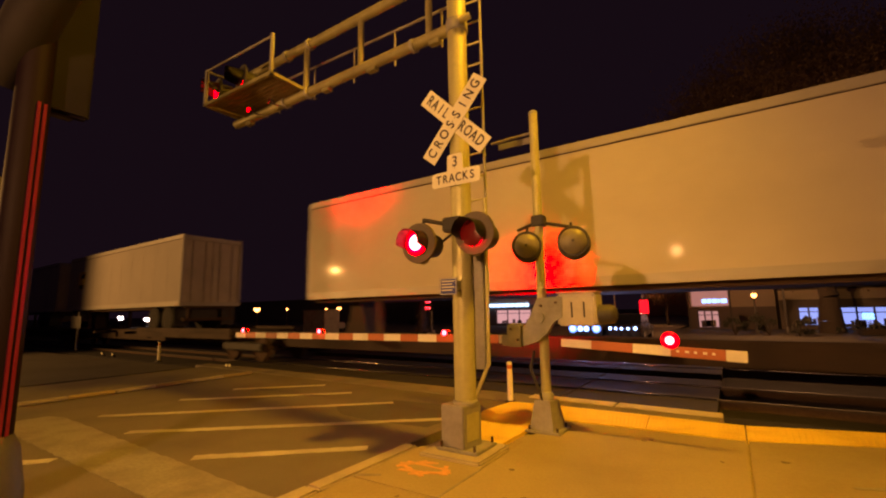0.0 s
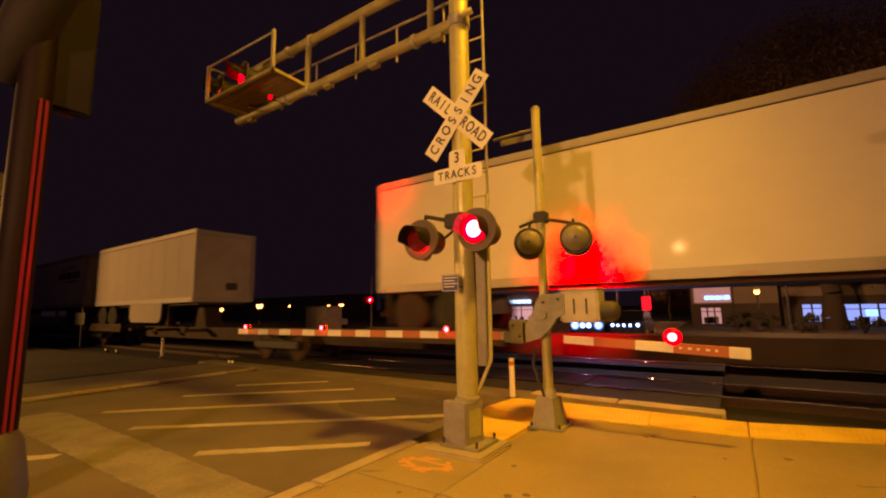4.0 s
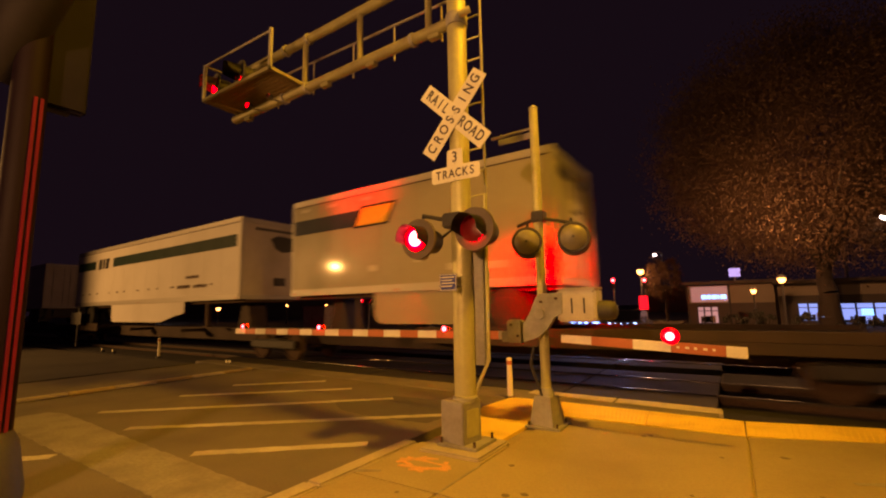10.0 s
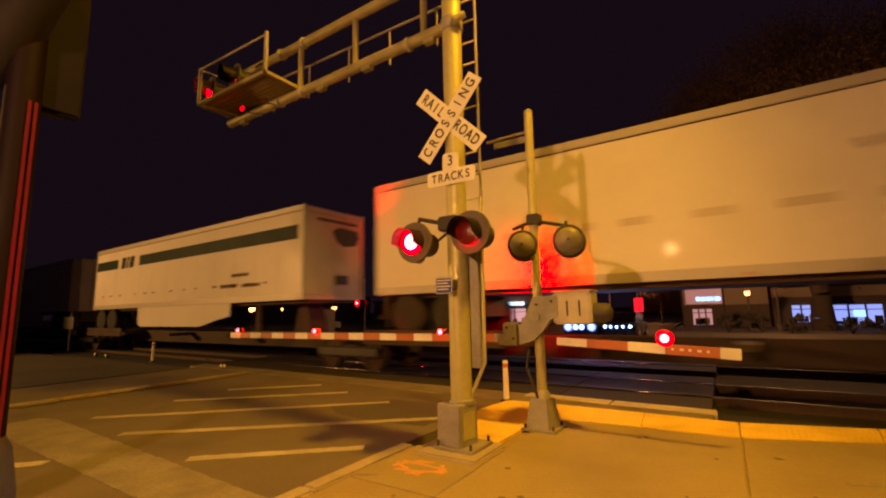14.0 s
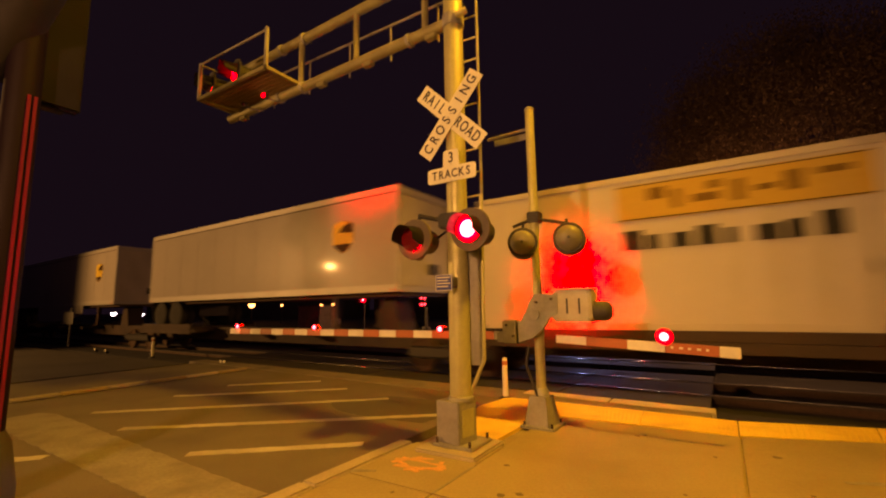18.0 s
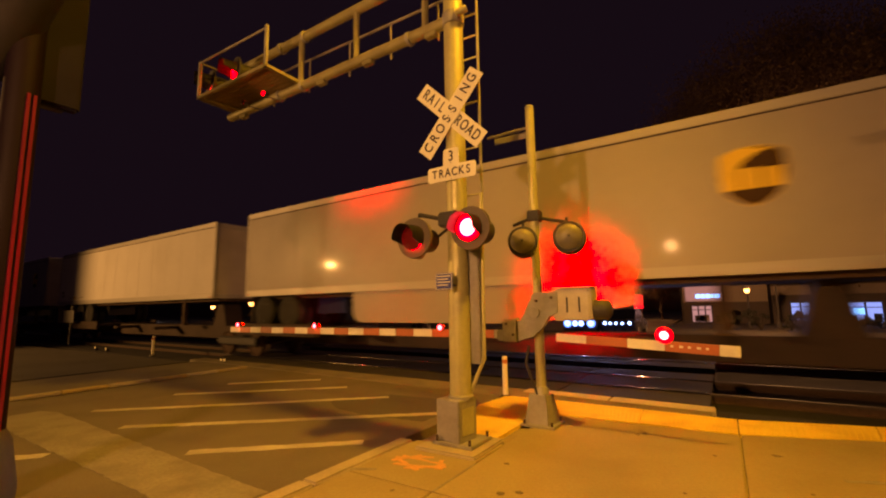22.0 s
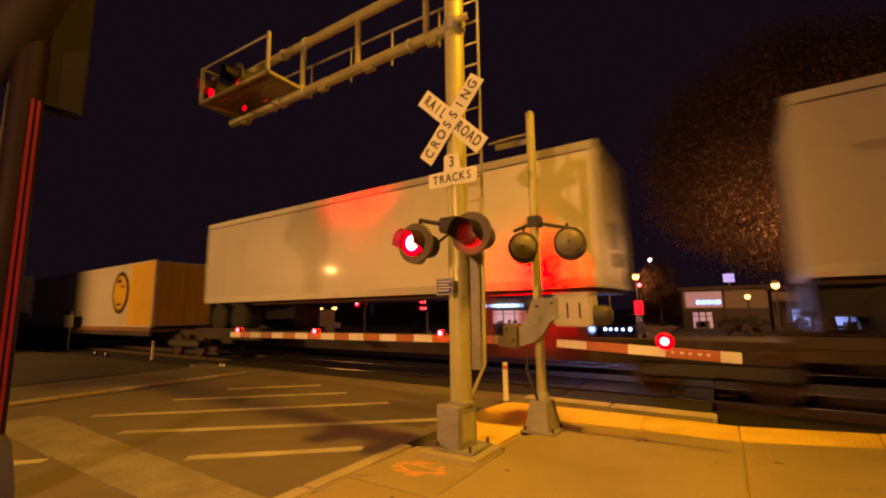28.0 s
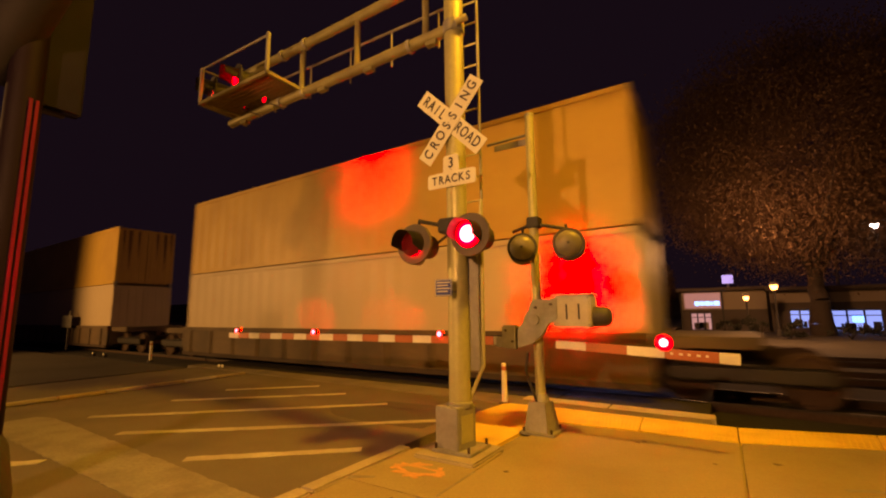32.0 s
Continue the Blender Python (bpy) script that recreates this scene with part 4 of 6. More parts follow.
for x in (-7.1, -4.58, -1.66):
    lampb = part("arm_lamp", box(x - 0.05, x + 0.05, 0.02, 0.12, 1.23, 1.31, 0.015), BLACK, gate)
    part("lens", lathe([(0.0, -0.02), (0.035, -0.012), (0.042, 0.0)], "y", 16), RED_FAR, lampb, "lit red arm lamp", at=pose(x, 0.02, 1.27), smooth=True)
    part("lens", lathe([(0.0, 0.004), (0.035, 0.003), (0.042, 0.0)], "y", 16), RED_BACK, lampb, at=pose(x, 0.12, 1.27), smooth=True)
    if x > -6:
        # its narrow beam towards the track
        data = bpy.data.lights.new("arm_beam", "SPOT")
        wide = 16 if x < -3 else 19
        data.energy, data.color, data.shadow_soft_size, data.spot_size, data.spot_blend = 420, (1.0, 0.0, 0.0), 0.03, radians(wide), 0.4
        beam = new("arm_beam", data)
        beam.parent = lampb
        beam.matrix_basis = look((x, 0.18, 1.27), (x - 3.0, 2.8, 1.54))
lampb = part("arm_lamp", box(1.52, 1.62, -0.04, 0.06, 1.15, 1.25, 0.015), BLACK, gate)
# lens enlarged so that its red rim stands for the glare halo
part("lens", lathe([(0.0, -0.04), (0.06, -0.028), (0.1, 0.0)], "y", 24), RED_SMALL, lampb, "lit red arm lamp", at=pose(1.57, -0.04, 1.22), smooth=True)
part("lens", lathe([(0.0, 0.03), (0.04, 0.018), (0.055, 0.0)], "y", 16), RED_SMALL, lampb, at=pose(1.57, 0.06, 1.22), smooth=True)
pipe("arm_cable", [(-7.1, 0.06, 1.24), (-4.6, 0.06, 1.245), (-1.66, 0.06, 1.25), (-0.3, 0.06, 1.26)], 0.008, BLACK, gate, sides=6)

# flexible posts and a small sign across the road
for x, y, label in ((-3.41, 7.4, "white flexible delineator post beside the track"), (-17.9, 8.12, "white delineator post beyond the road")):
    p = thing("delineator_post", pose(x, y, -0.01), label, "post", "delineator posts")
    part("tube", tube((0, 0, 0.02), (0, 0, 0.68), 0.05, 0.045, 16), BOLLARD, p, smooth=True)
    part("cap", lathe([(0.046, 0.68), (0.046, 0.7), (0.0, 0.712)]), BOLLARD, p, smooth=True)
    part("band", lathe([(0.0475, 0.58), (0.0475, 0.65)]), ARM_RED, p, smooth=True)
    part("foot", lathe([(0.11, -0.02), (0.1, 0.02), (0.05, 0.035)]), BLACK, p, smooth=True)
sp = thing("small_road_sign", pose(-28.7, 9.0, 0), "grey back of a small sign on a post beside the track", "road sign")
part("post", box(-0.05, 0.05, -0.03, 0.03, -0.02, 1.95, 0.005), GALV_DARK, sp)
part("panel", box(-0.9, 0.45, -0.05, -0.035, 1.1, 1.72, 0.004), GALV_DARK, sp)

# ---- dark signal pole close to the camera, placed to fit its view ----
near = thing("traffic_signal_pole", pose(-5.6, 1.2, -0.02), "dark painted traffic signal pole with a hooded signal head", "traffic signal")
part("pole", tube((0, 0, 0), (0, 0, 6.5), 0.15, 0.13, 28), mat("dark_gloss_pole_paint", (0.008, 0.003, 0.007), 0.6, spread=0.2, fine=20, coarse=3, spec=0.12), near, smooth=True)
part("base", lathe([(0.26, 0.0), (0.26, 0.1), (0.2, 0.5), (0.15, 0.6)]), BLACKMATT, near, smooth=True)
part("signal_backplate", box(-0.1, 0.02, 0.02, 0.46, 3.72, 6.0, 0.03), mat("black_anodised_panel", (0.006, 0.004, 0.014), 0.8, spread=0.4, fine=6, coarse=2, spec=0.2), near)
part("signal_housing", box(-0.3, -0.1, 0.04, 0.42, 3.75, 5.9, 0.05), BLACK, near)
part("mounting_arm", tube((0, 0, 4.6), (-0.05, 0.2, 4.6), 0.04), BLACK, near, smooth=True)
# Added strips: the pole's red signal reflection, put into shape and colour.
strip = mat("red_glint_strip", (0.3, 0.035, 0.09), 0.3, metal=0.7, spread=0.15, bump=0)
for a in (6, 26):
    m = Matrix.Translation((0.15 * math.cos(radians(a)), 0.15 * math.sin(radians(a)), 0)) @ Matrix.Rotation(radians(15), 4, "Z")
    part("edge_strip", turned(box(0.0, 0.012, -0.014, 0.014, 0.6, 3.72), m), strip, near, "narrow red strip for the signal's reflection on the pole")
visor = tube((0.42, 0.02, 5.1), (-0.3, -0.2, 3.98), 0.24, 0.2, 28, caps=False)
bmesh.ops.solidify(visor, geom=visor.faces, thickness=0.006)
part("visor", visor, mat("dark_visor_paint", (0.011, 0.008, 0.010), 0.75, spread=0.3, fine=15, coarse=3, spec=0.3), near, smooth=True)
ped = part("pedestrian_signal", box(-0.95, -0.6, -0.12, 0.1, 2.62, 3.1, 0.02), BLACK, near, "black pedestrian signal with a red symbol")
part("symbol", box(-0.62, -0.595, -0.02, 0.07, 2.72, 3.0, 0.004), light_mat("red_symbol", (1.0, 0.12, 0.06), 2.0), ped)
part("signal_arm", tube((-0.75, -0.02, 2.85), (0, 0, 2.85), 0.03, sides=10), BLACK, near, smooth=True)


# ---- beyond the tracks ----
def leafy(name, n, centre, radii, size, material, parent, seed, hollow=0.45, label=""):
    """A ragged crown of many small leaf blades gathered in clumps."""
    rnd = random.Random(seed)
    clumps = []
    for _ in range(max(8, n // 70)):
        while True:
            p = Vector((rnd.uniform(-1, 1), rnd.uniform(-1, 1), rnd.uniform(-1, 1)))
            if hollow < p.length < 1:
                break
        clumps.append((Vector((centre[0] + p.x * radii[0], centre[1] + p.y * radii[1], centre[2] + p.z * radii[2])), rnd.uniform(0.10, 0.24) * max(radii)))
    vs, fs = [], []
    for i in range(n):
        c, r = clumps[i % len(clumps)]
        q = Vector((rnd.gauss(0, 0.5), rnd.gauss(0, 0.5), rnd.gauss(0, 0.4))) * r
        e = Euler((rnd.uniform(0, 6), rnd.uniform(0, 6), rnd.uniform(0, 6))).to_matrix()
        s = size * rnd.uniform(0.6, 1.3)
        k = len(vs)
        for a, b in ((-0.5, 0), (0, -0.28), (0.5, 0), (0, 0.28)):
            vs.append(tuple(c + q + e @ Vector((a * s, b * s, 0.08 * s * (a * a > 0.1)))))
        fs.append((k, k + 1, k + 2, k + 3))
    me = bpy.data.meshes.new(name)
    me.from_pydata(vs, [], fs)
    me.materials.append(material)
    ob = new(name, me)
    ob.parent = parent
    if label:
        tagged(ob, label)
    return ob


def tree(x, y, height, spread, trunk_h, seed, label, leaves=5000, leaf=0.42):
    rnd = random.Random(seed)
    t = thing("tree", pose(x, y, -0.16), label, "tree", "street trees")
    bm = bmesh.new()
    p = Vector((0, 0, 0))
    r = 0.075 * spread
    tips = []
    for i in range(5):
        q = Vector((rnd.uniform(-0.1, 0.1), rnd.uniform(-0.1, 0.1), trunk_h * (i + 1) / 5))
        bm_tube(bm, p, q, r, r * 0.9, 10)
        p, r = q, r * 0.9
    part("trunk", bm, BARK, t, smooth=True)
    limbs = bmesh.new()
    for i in range(9):
        a = i * 2.4 + rnd.uniform(-0.3, 0.3)
        tip = p + Vector((math.cos(a) * spread * rnd.uniform(0.4, 0.8), math.sin(a) * spread * rnd.uniform(0.4, 0.8), (height - trunk_h) * rnd.uniform(0.35, 0.85)))
        mid = p.lerp(tip, 0.5) + Vector((0, 0, 0.4))
        bm_tube(limbs, p - Vector((0, 0, 0.2)), mid, r * 0.55, r * 0.35, 8)
        bm_tube(limbs, mid, tip, r * 0.35, r * 0.08, 6)
    part("branchwork", limbs, BARK, t, smooth=True)
    leafy("crown", leaves, (0, 0, (height + trunk_h) / 2 + 0.3), (spread, spread, (height - trunk_h) / 2), leaf, LEAF, t, seed + 1)
    return t


tree(5.4, 37.0, 19.5, 9.2, 3.8, 3, "large tree with brownish foliage beyond the tracks", 230000, 0.15)
tree(13.5, 41.0, 16.0, 6.0, 5.0, 8, "broad tree with brownish foliage beside the shops", 50000, 0.16)
tree(-5.0, 47.0, 6.0, 1.8, 1.7, 12, "small street tree lit by a warm lamp near the far junction", 7000, 0.16)


def shrub(x, y, w, h, seed):
    s = thing("shrub", pose(x, y, -0.16), "low dark shrub beyond the tracks", "shrub", "shrubs")
    st = bmesh.new()
    for i in range(6):
        bm_tube(st, (0, 0, 0), (math.cos(i) * w * 0.4, math.sin(i) * w * 0.3, h * 0.7), 0.03, 0.01, 6)
    part("stem", st, BARK, s)
    leafy("foliage", 700, (0, 0, h * 0.55), (w, w * 0.6, h * 0.5), 0.16, SHRUB, s, seed, 0.2)


for i, (x, y, w, h) in enumerate(((1.9, 33.5, 1.0, 1.4), (3.3, 33.0, 0.9, 1.2), (0.2, 33.6, 0.8, 1.0), (6.0, 33.2, 1.0, 0.9), (8.2, 33.4, 1.1, 0.8), (-21.5, 30.0, 1.2, 1.3), (-33.0, 30.0, 1.3, 1.5), (10.6, 33.5, 1.0, 0.9))):
    shrub(x, y, w, h, 40 + i)


def shop(x0, x1, y, height, windows, label, depth=9.0, fascia=(0, 0), wall=WALL_DARK):
    """A low shop: walls, flat roof, fascia, and glazed bays that are lit from within."""
    s = thing("shop_building", pose((x0 + x1) / 2, y, -0.16), label, "building", "shops beyond the tracks")
    c = (x0 + x1) / 2
    edges = sorted(windows)
    last = x0
    for a, b, z0, z1, m in edges:
        if a > last:
            part("wall", box(last - c, a - c, 0, 0.3, 0, height, 0.01), wall, s)
        part("wall", box(a - c, b - c, 0, 0.3, 0, z0), wall, s)
        part("wall", box(a - c, b - c, 0, 0.3, z1, height), wall, s)
        win = part("window", box(a - c + 0.06, b - c - 0.06, 0.2, 0.22, z0 + 0.06, z1 - 0.06), m, s, "shop window glowing cold white")
        for i in range(4):
            xx = a - c + (b - a) * i / 3
            part("mullion", box(xx - 0.05, xx + 0.05, 0.06, 0.16, z0, z1), BLACKMATT, win)
        part("transom", box(a - c, b - c, 0.07, 0.15, z0 + (z1 - z0) * 0.72, z0 + (z1 - z0) * 0.72 + 0.06), BLACKMATT, win)
        rnd = random.Random(int(a * 10) + 5)
        for i in range(7):
            xx = rnd.uniform(a - c + 0.15, b - c - 0.5)
            w = rnd.uniform(0.15, 0.5)
            part("display", box(xx, xx + w, 0.17, 0.19, z0 + 0.08, z0 + 0.08 + rnd.uniform(0.1, 0.4) * (z1 - z0)), (WALL_DARK, CARBODY, WALL_TAN)[i % 3], win)
        last = b
    part("wall", box(last - c, x1 - c, 0, 0.3, 0, height, 0.01), wall, s)
    part("wall", box(x0 - c, x0 - c + 0.3, 0.3, depth, 0, height), wall, s)
    part("wall", box(x1 - c - 0.3, x1 - c, 0.3, depth, 0, height), wall, s)
    part("wall", box(x0 - c + 0.3, x1 - c - 0.3, depth - 0.3, depth, 0, height), wall, s)
    part("roof", box(x0 - c - 0.3, x1 - c + 0.3, -0.9, depth + 0.2, height, height + 0.25, 0.03), WALL_DARK, s)
    if fascia[1]:
        part("fascia", box(x0 - c, x1 - c, -0.12, -0.004, fascia[0], fascia[1], 0.02), WALL_TAN, s)
    return s


s1 = shop(3.2, 22.0, 42.0, 3.1, [(4.3, 6.1, 0.3, 1.65, SHOP_BLUE), (6.6, 9.4, 0.1, 1.62, SHOP_BLUE), (11.0, 14.0, 0.15, 1.75, SHOP_BLUE)], "low dark shop row with cold-lit windows", fascia=(2.2, 2.9))
sign = part("lit_sign", box(-4.8, -4.2, 0.1, 0.14, 0.74, 1.17, 0.02), SIGN_CYAN, s1, "cyan glowing window sign")
s2 = shop(-2.8, 3.0, 42.2, 3.25, [(-2.25, -0.75, 0.1, 1.5, light_mat("dim_shop_window", (0.9, 0.75, 0.6), 0.35))], "shop front with a pale lit sign panel and blue letters", fascia=(1.75, 3.2))
# sign board given a weak glow of its own for its lit look
part("sign_panel", box(-2.7, -0.12, -0.2, -0.13, 1.86, 3.1, 0.02), light_mat("pale_lit_sign_panel", (0.8, 0.58, 0.42), 0.28), s2, "pale cream sign panel with a weak glow")
for x in (-2.95, -0.02):
    part("post", box(x - 0.07, x + 0.07, -0.3, -0.16, 0.0, 3.4, 0.01), BLACKMATT, s2)
for i, (x, w) in enumerate(((-1.95, 0.34), (-1.55, 0.26), (-1.22, 0.34), (-0.82, 0.12), (-0.62, 0.4))):
    part("sign_bar", box(x, x + w, -0.27, -0.21, 2.1, 2.42, 0.02), SIGN_BLUE, s2, "blue glowing sign letters shown as bars")
s3 = shop(-30.0, -18.0, 50.0, 3.4, [(-28.6, -25.6, 0.2, 1.9, light_mat("warm_shop_window", (0.9, 0.8, 0.65), 0.5)), (-24.6, -20.0, 0.2, 1.9, light_mat("warm_shop_window", (0.9, 0.8, 0.65), 0.5))], "shop under a canopy with a cold strip light", fascia=(2.4, 3.3))
for i in range(9):
    part("strip_bar", box(-1.6 + i * 0.62, -1.12 + i * 0.62, -0.3, -0.14, 2.25, 2.62, 0.02), NEON, s3, "cold white canopy letters shown as bars")
for i in range(10):
    part("roof_light", lathe([(0.0, 0.0), (0.06, 0.03), (0.06, 0.1), (0.0, 0.13)]), COOL, s3, at=pose(-4.5 + i * 1.1, -0.6, 3.66 + 0.3 * (i % 3 == 0)), smooth=True)
part("roof_parapet", box(-5.9, 5.9, -0.9, -0.7, 3.65, 3.7 + 0.3), WALL_DARK, s3)


def street_lamp(x, y, z, glass, bulb, label, arm=0.0):
    """A street lamp: pole, arm, head and a glowing bowl."""
    s = thing("street_lamp", pose(x, y, -0.16), label, "street lamp", "street lamps")
    part("pole", tube((arm, 0, 0), (arm, 0, z + 0.3), 0.08, 0.05, 12), BLACKMATT, s, smooth=True)
    if arm:
        part("arm", tube((arm, 0, z + 0.3), (0, 0, z + 0.36), 0.035, sides=8), GALV_DARK, s, smooth=True)
    part("head", lathe([(0.02, z + 0.36), (bulb * 0.9, z + 0.3), (bulb * 1.25, z + 0.18), (bulb * 1.2, z + 0.12)]), GALV_DARK, s, smooth=True)
    part("bowl", lathe([(0.0, z - bulb), (bulb * 0.7, z - bulb * 0.7), (bulb, z), (bulb * 0.9, z + 0.16)]), glass, s, "glowing lamp bowl", smooth=True)
    part("base", lathe([(0.16, 0.0), (0.16, 0.3), (0.1, 0.4)]), BLACKMATT, s, at=pose(arm, 0, 0), smooth=True)


for x30, z30, Y, glass, bulb, label, arm in (
        (-4.53, 3.66, 46, WARM, 0.3, "street lamp with a warm glowing globe", 0), (1.21, 2.2, 36, WARM, 0.16, "low post lamp with a warm globe", 0),
        (2.52, 2.78, 36, WARM, 0.22, "post lamp with a warm globe", 0), (6.9, 5.67, 36, COOL, 0.2, "tall street lamp with a cool white head", 1.6),
        (4.82, 5.71, 60, COOL, 0.14, "distant street lamp with a white head", 0.8), (-3.63, 4.64, 60, COOL, 0.17, "distant street lamp with a white head", 0.8),
        (-52.08, 2.0, 40, WARM, 0.34, "distant street lamp with a warm globe", 0), (-44.38, 2.3, 40, WARM, 0.46, "distant street lamp with a warm globe", 0),
        (-39.18, 2.15, 40, WARM, 0.14, "distant street lamp with a small warm globe", 0), (-31.44, 2.1, 40, WARM, 0.3, "distant street lamp with a warm globe", 0),
        # the two low cool lamps stand in for a pair of distant headlights
        (-78.97, 1.63, 34, COOL, 0.42, "low white lamp standing in for a distant headlight", 0), (-70.2, 1.4, 34, COOL, 0.45, "low white lamp standing in for a distant headlight", 0), (-20.75, 3.82, 40, WARM, 0.3, "street lamp with a warm globe", 0), (-33.2, 2.05, 44, WARM, 0.2, "distant street lamp with a warm globe", 0)):
    street_lamp(x30 * Y / 30, Y, 1.6 + (z30 - 1.6) * Y / 30 + 0.16, glass, bulb, label, arm)

# traffic lights at the far junction
for x30, z30 in ((-6.22, 3.19), (-4.33, 3.11)):
    Y = 44
    x, z = x30 * Y / 30, 1.6 + (z30 - 1.6) * Y / 30
    s = thing("traffic_light", pose(x, Y, -0.16), "distant traffic light showing red", "traffic light", "traffic lights")
    part("pole", tube((0, 0.1, 0), (0, 0.1, z + 0.5), 0.07, 0.06, 10), GALV_DARK, s, smooth=True)
    part("housing", box(-0.18, 0.18, -0.1, 0.1, z - 0.55, z + 0.5, 0.03), BLACK, s)
    part("lens", lathe([(0.0, -0.06), (0.12, -0.03), (0.15, 0.0)], "y", 18), RED_FAR, s, "lit red lens", at=pose(0, -0.1, z + 0.16), smooth=True)
    for k in (1, 2):
        part("lens", lathe([(0.0, -0.06), (0.12, -0.03), (0.15, 0.0)], "y", 18), BLACKMATT, s, at=pose(0, -0.1, z + 0.16 - 0.33 * k), smooth=True)
s = thing("lit_sign_panel", pose(-4.48 * 1.3, 39, -0.16), "square red glowing sign on a post", "sign")
part("post", tube((0, 0, 0), (0, 0, 1.3), 0.05, sides=10), GALV_DARK, s)
part("panel", box(-0.34, 0.34, -0.05, 0.05, 1.35, 2.45, 0.03), light_mat("red_sign_face", (1.0, 0.03, 0.02), 1.6), s)
s = thing("lit_sign_panel", pose(0.47 * 1.3, 43.5, -0.16), "small pale blue glowing sign high on a post", "sign")
part("post", tube((0, 0.05, 0), (0, 0.05, 4.7), 0.07, sides=10), GALV_DARK, s)
part("panel", box(-0.4, 0.4, -0.05, 0.05, 3.9, 4.6, 0.03), light_mat("pale_blue_sign_face", (0.4, 0.55, 1.0), 0.9), s)

# far crossing signal, seen between the wagons
far = thing("crossing_signal_mast", pose(-15.55, 22.5, 0), "crossing signal mast on the far side of the tracks", "crossing signal")
part("pole", tube((0, 0, -0.15), (0, 0, 4.2), 0.09, 0.08, 14), GALV_DARK, far, smooth=True)
part("base", box(-0.2, 0.2, -0.2, 0.2, -0.155, 0.5, 0.02), GALV_DARK, far)
for a in (45, -45):
    part("crossbuck_blade", box(-0.6, 0.6, -0.006, 0.006, -0.11, 0.11), GALV_DARK, far, at=pose(0, 0.12 + a * 0.0002, 3.6, 0, a, 0))
def far_lamp(parent, x, z, r):
    part("backing", lathe([(r * 1.7, 0.0), (r * 1.7, 0.02), (0.0, 0.02)], "y", 20), BLACK, parent, at=pose(x, -0.18, z))
    part("lens", lathe([(0.0, -0.05), (r * 0.7, -0.03), (r, 0.0)], "y", 18), RED_FAR, parent, "lit red lens", at=pose(x, -0.18, z), smooth=True)
    part("hood", lathe([(r * 1.1, -0.25), (r * 1.12, 0.0)], "y", 18, True), BLACK, parent, at=pose(x, -0.18, z), smooth=True)


for x in (-0.12, 0.12):
    far_lamp(far, x, 2.25, 0.11)
    far_lamp(far, x, 1.85, 0.11)
part("crossarm", box(-0.4, 0.4, -0.14, -0.09, 2.46, 2.52), BLACK, far)
far2 = thing("crossing_signal_mast", pose(-20.6, 22.4, 0), "second signal mast on the far side of the road", "crossing signal")
part("pole", tube((0, 0, -0.15), (0, 0, 3.9), 0.07, 0.06, 14), GALV_DARK, far2, smooth=True)
for x, side in ((-0.3, "L"), (0.3, "R")):
    part("backing", lathe([(0.34, 0.0), (0.34, 0.02), (0.0, 0.02)], "y", 24), BLACK, far2, at=pose(x, -0.1, 2.26))
    # lens enlarged to take in its glare
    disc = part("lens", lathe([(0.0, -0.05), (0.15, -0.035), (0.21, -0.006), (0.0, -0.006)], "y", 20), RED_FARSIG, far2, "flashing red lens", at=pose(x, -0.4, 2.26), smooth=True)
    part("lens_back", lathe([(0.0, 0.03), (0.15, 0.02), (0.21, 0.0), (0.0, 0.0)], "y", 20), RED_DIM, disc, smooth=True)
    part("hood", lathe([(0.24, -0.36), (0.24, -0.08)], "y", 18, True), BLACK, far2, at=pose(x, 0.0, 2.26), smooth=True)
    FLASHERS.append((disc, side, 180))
part("crossarm", box(-0.5, 0.5, -0.09, -0.05, 2.6, 2.66), BLACK, far2)


cab = thing("signal_cabinet", pose(-28.0, 24.0, -0.16), "pale grey metal signal cabinet beyond the tracks", "cabinet")
part("body", box(-1.25, 1.25, 0.0, 1.6, 0.12, 2.05, 0.02), CABINET, cab)
part("plinth", box(-1.32, 1.32, -0.06, 1.66, 0.0, 0.12, 0.01), KERB, cab, "concrete plinth")
part("roof", box(-1.34, 1.34, -0.1, 1.7, 2.05, 2.13, 0.02), GALV_DARK, cab)
for x in (-0.62, 0.62):
    door = part("door", box(x - 0.58, x + 0.58, -0.02, -0.002, 0.2, 1.95, 0.006), CABINET, cab)
    part("handle", box(x + 0.42, x + 0.46, -0.05, -0.02, 1.0, 1.15, 0.005), BLACK, door)
for x, y in ((-24.0, 8.55), (-22.75, 8.5), (-13.7, 8.3), (-13.55, 8.32)):
    stud = thing("road_reflector", pose(x, y, -0.02), "small white reflector stud on the road edge", "reflector", "road reflectors")
    part("base", box(-0.06, 0.06, -0.06, 0.06, -0.14, 0.02, 0.01), BLACK, stud)
    part("face", box(-0.055, 0.055, -0.07, -0.055, 0.0, 0.09, 0.006), SIGNWHITE, stud)


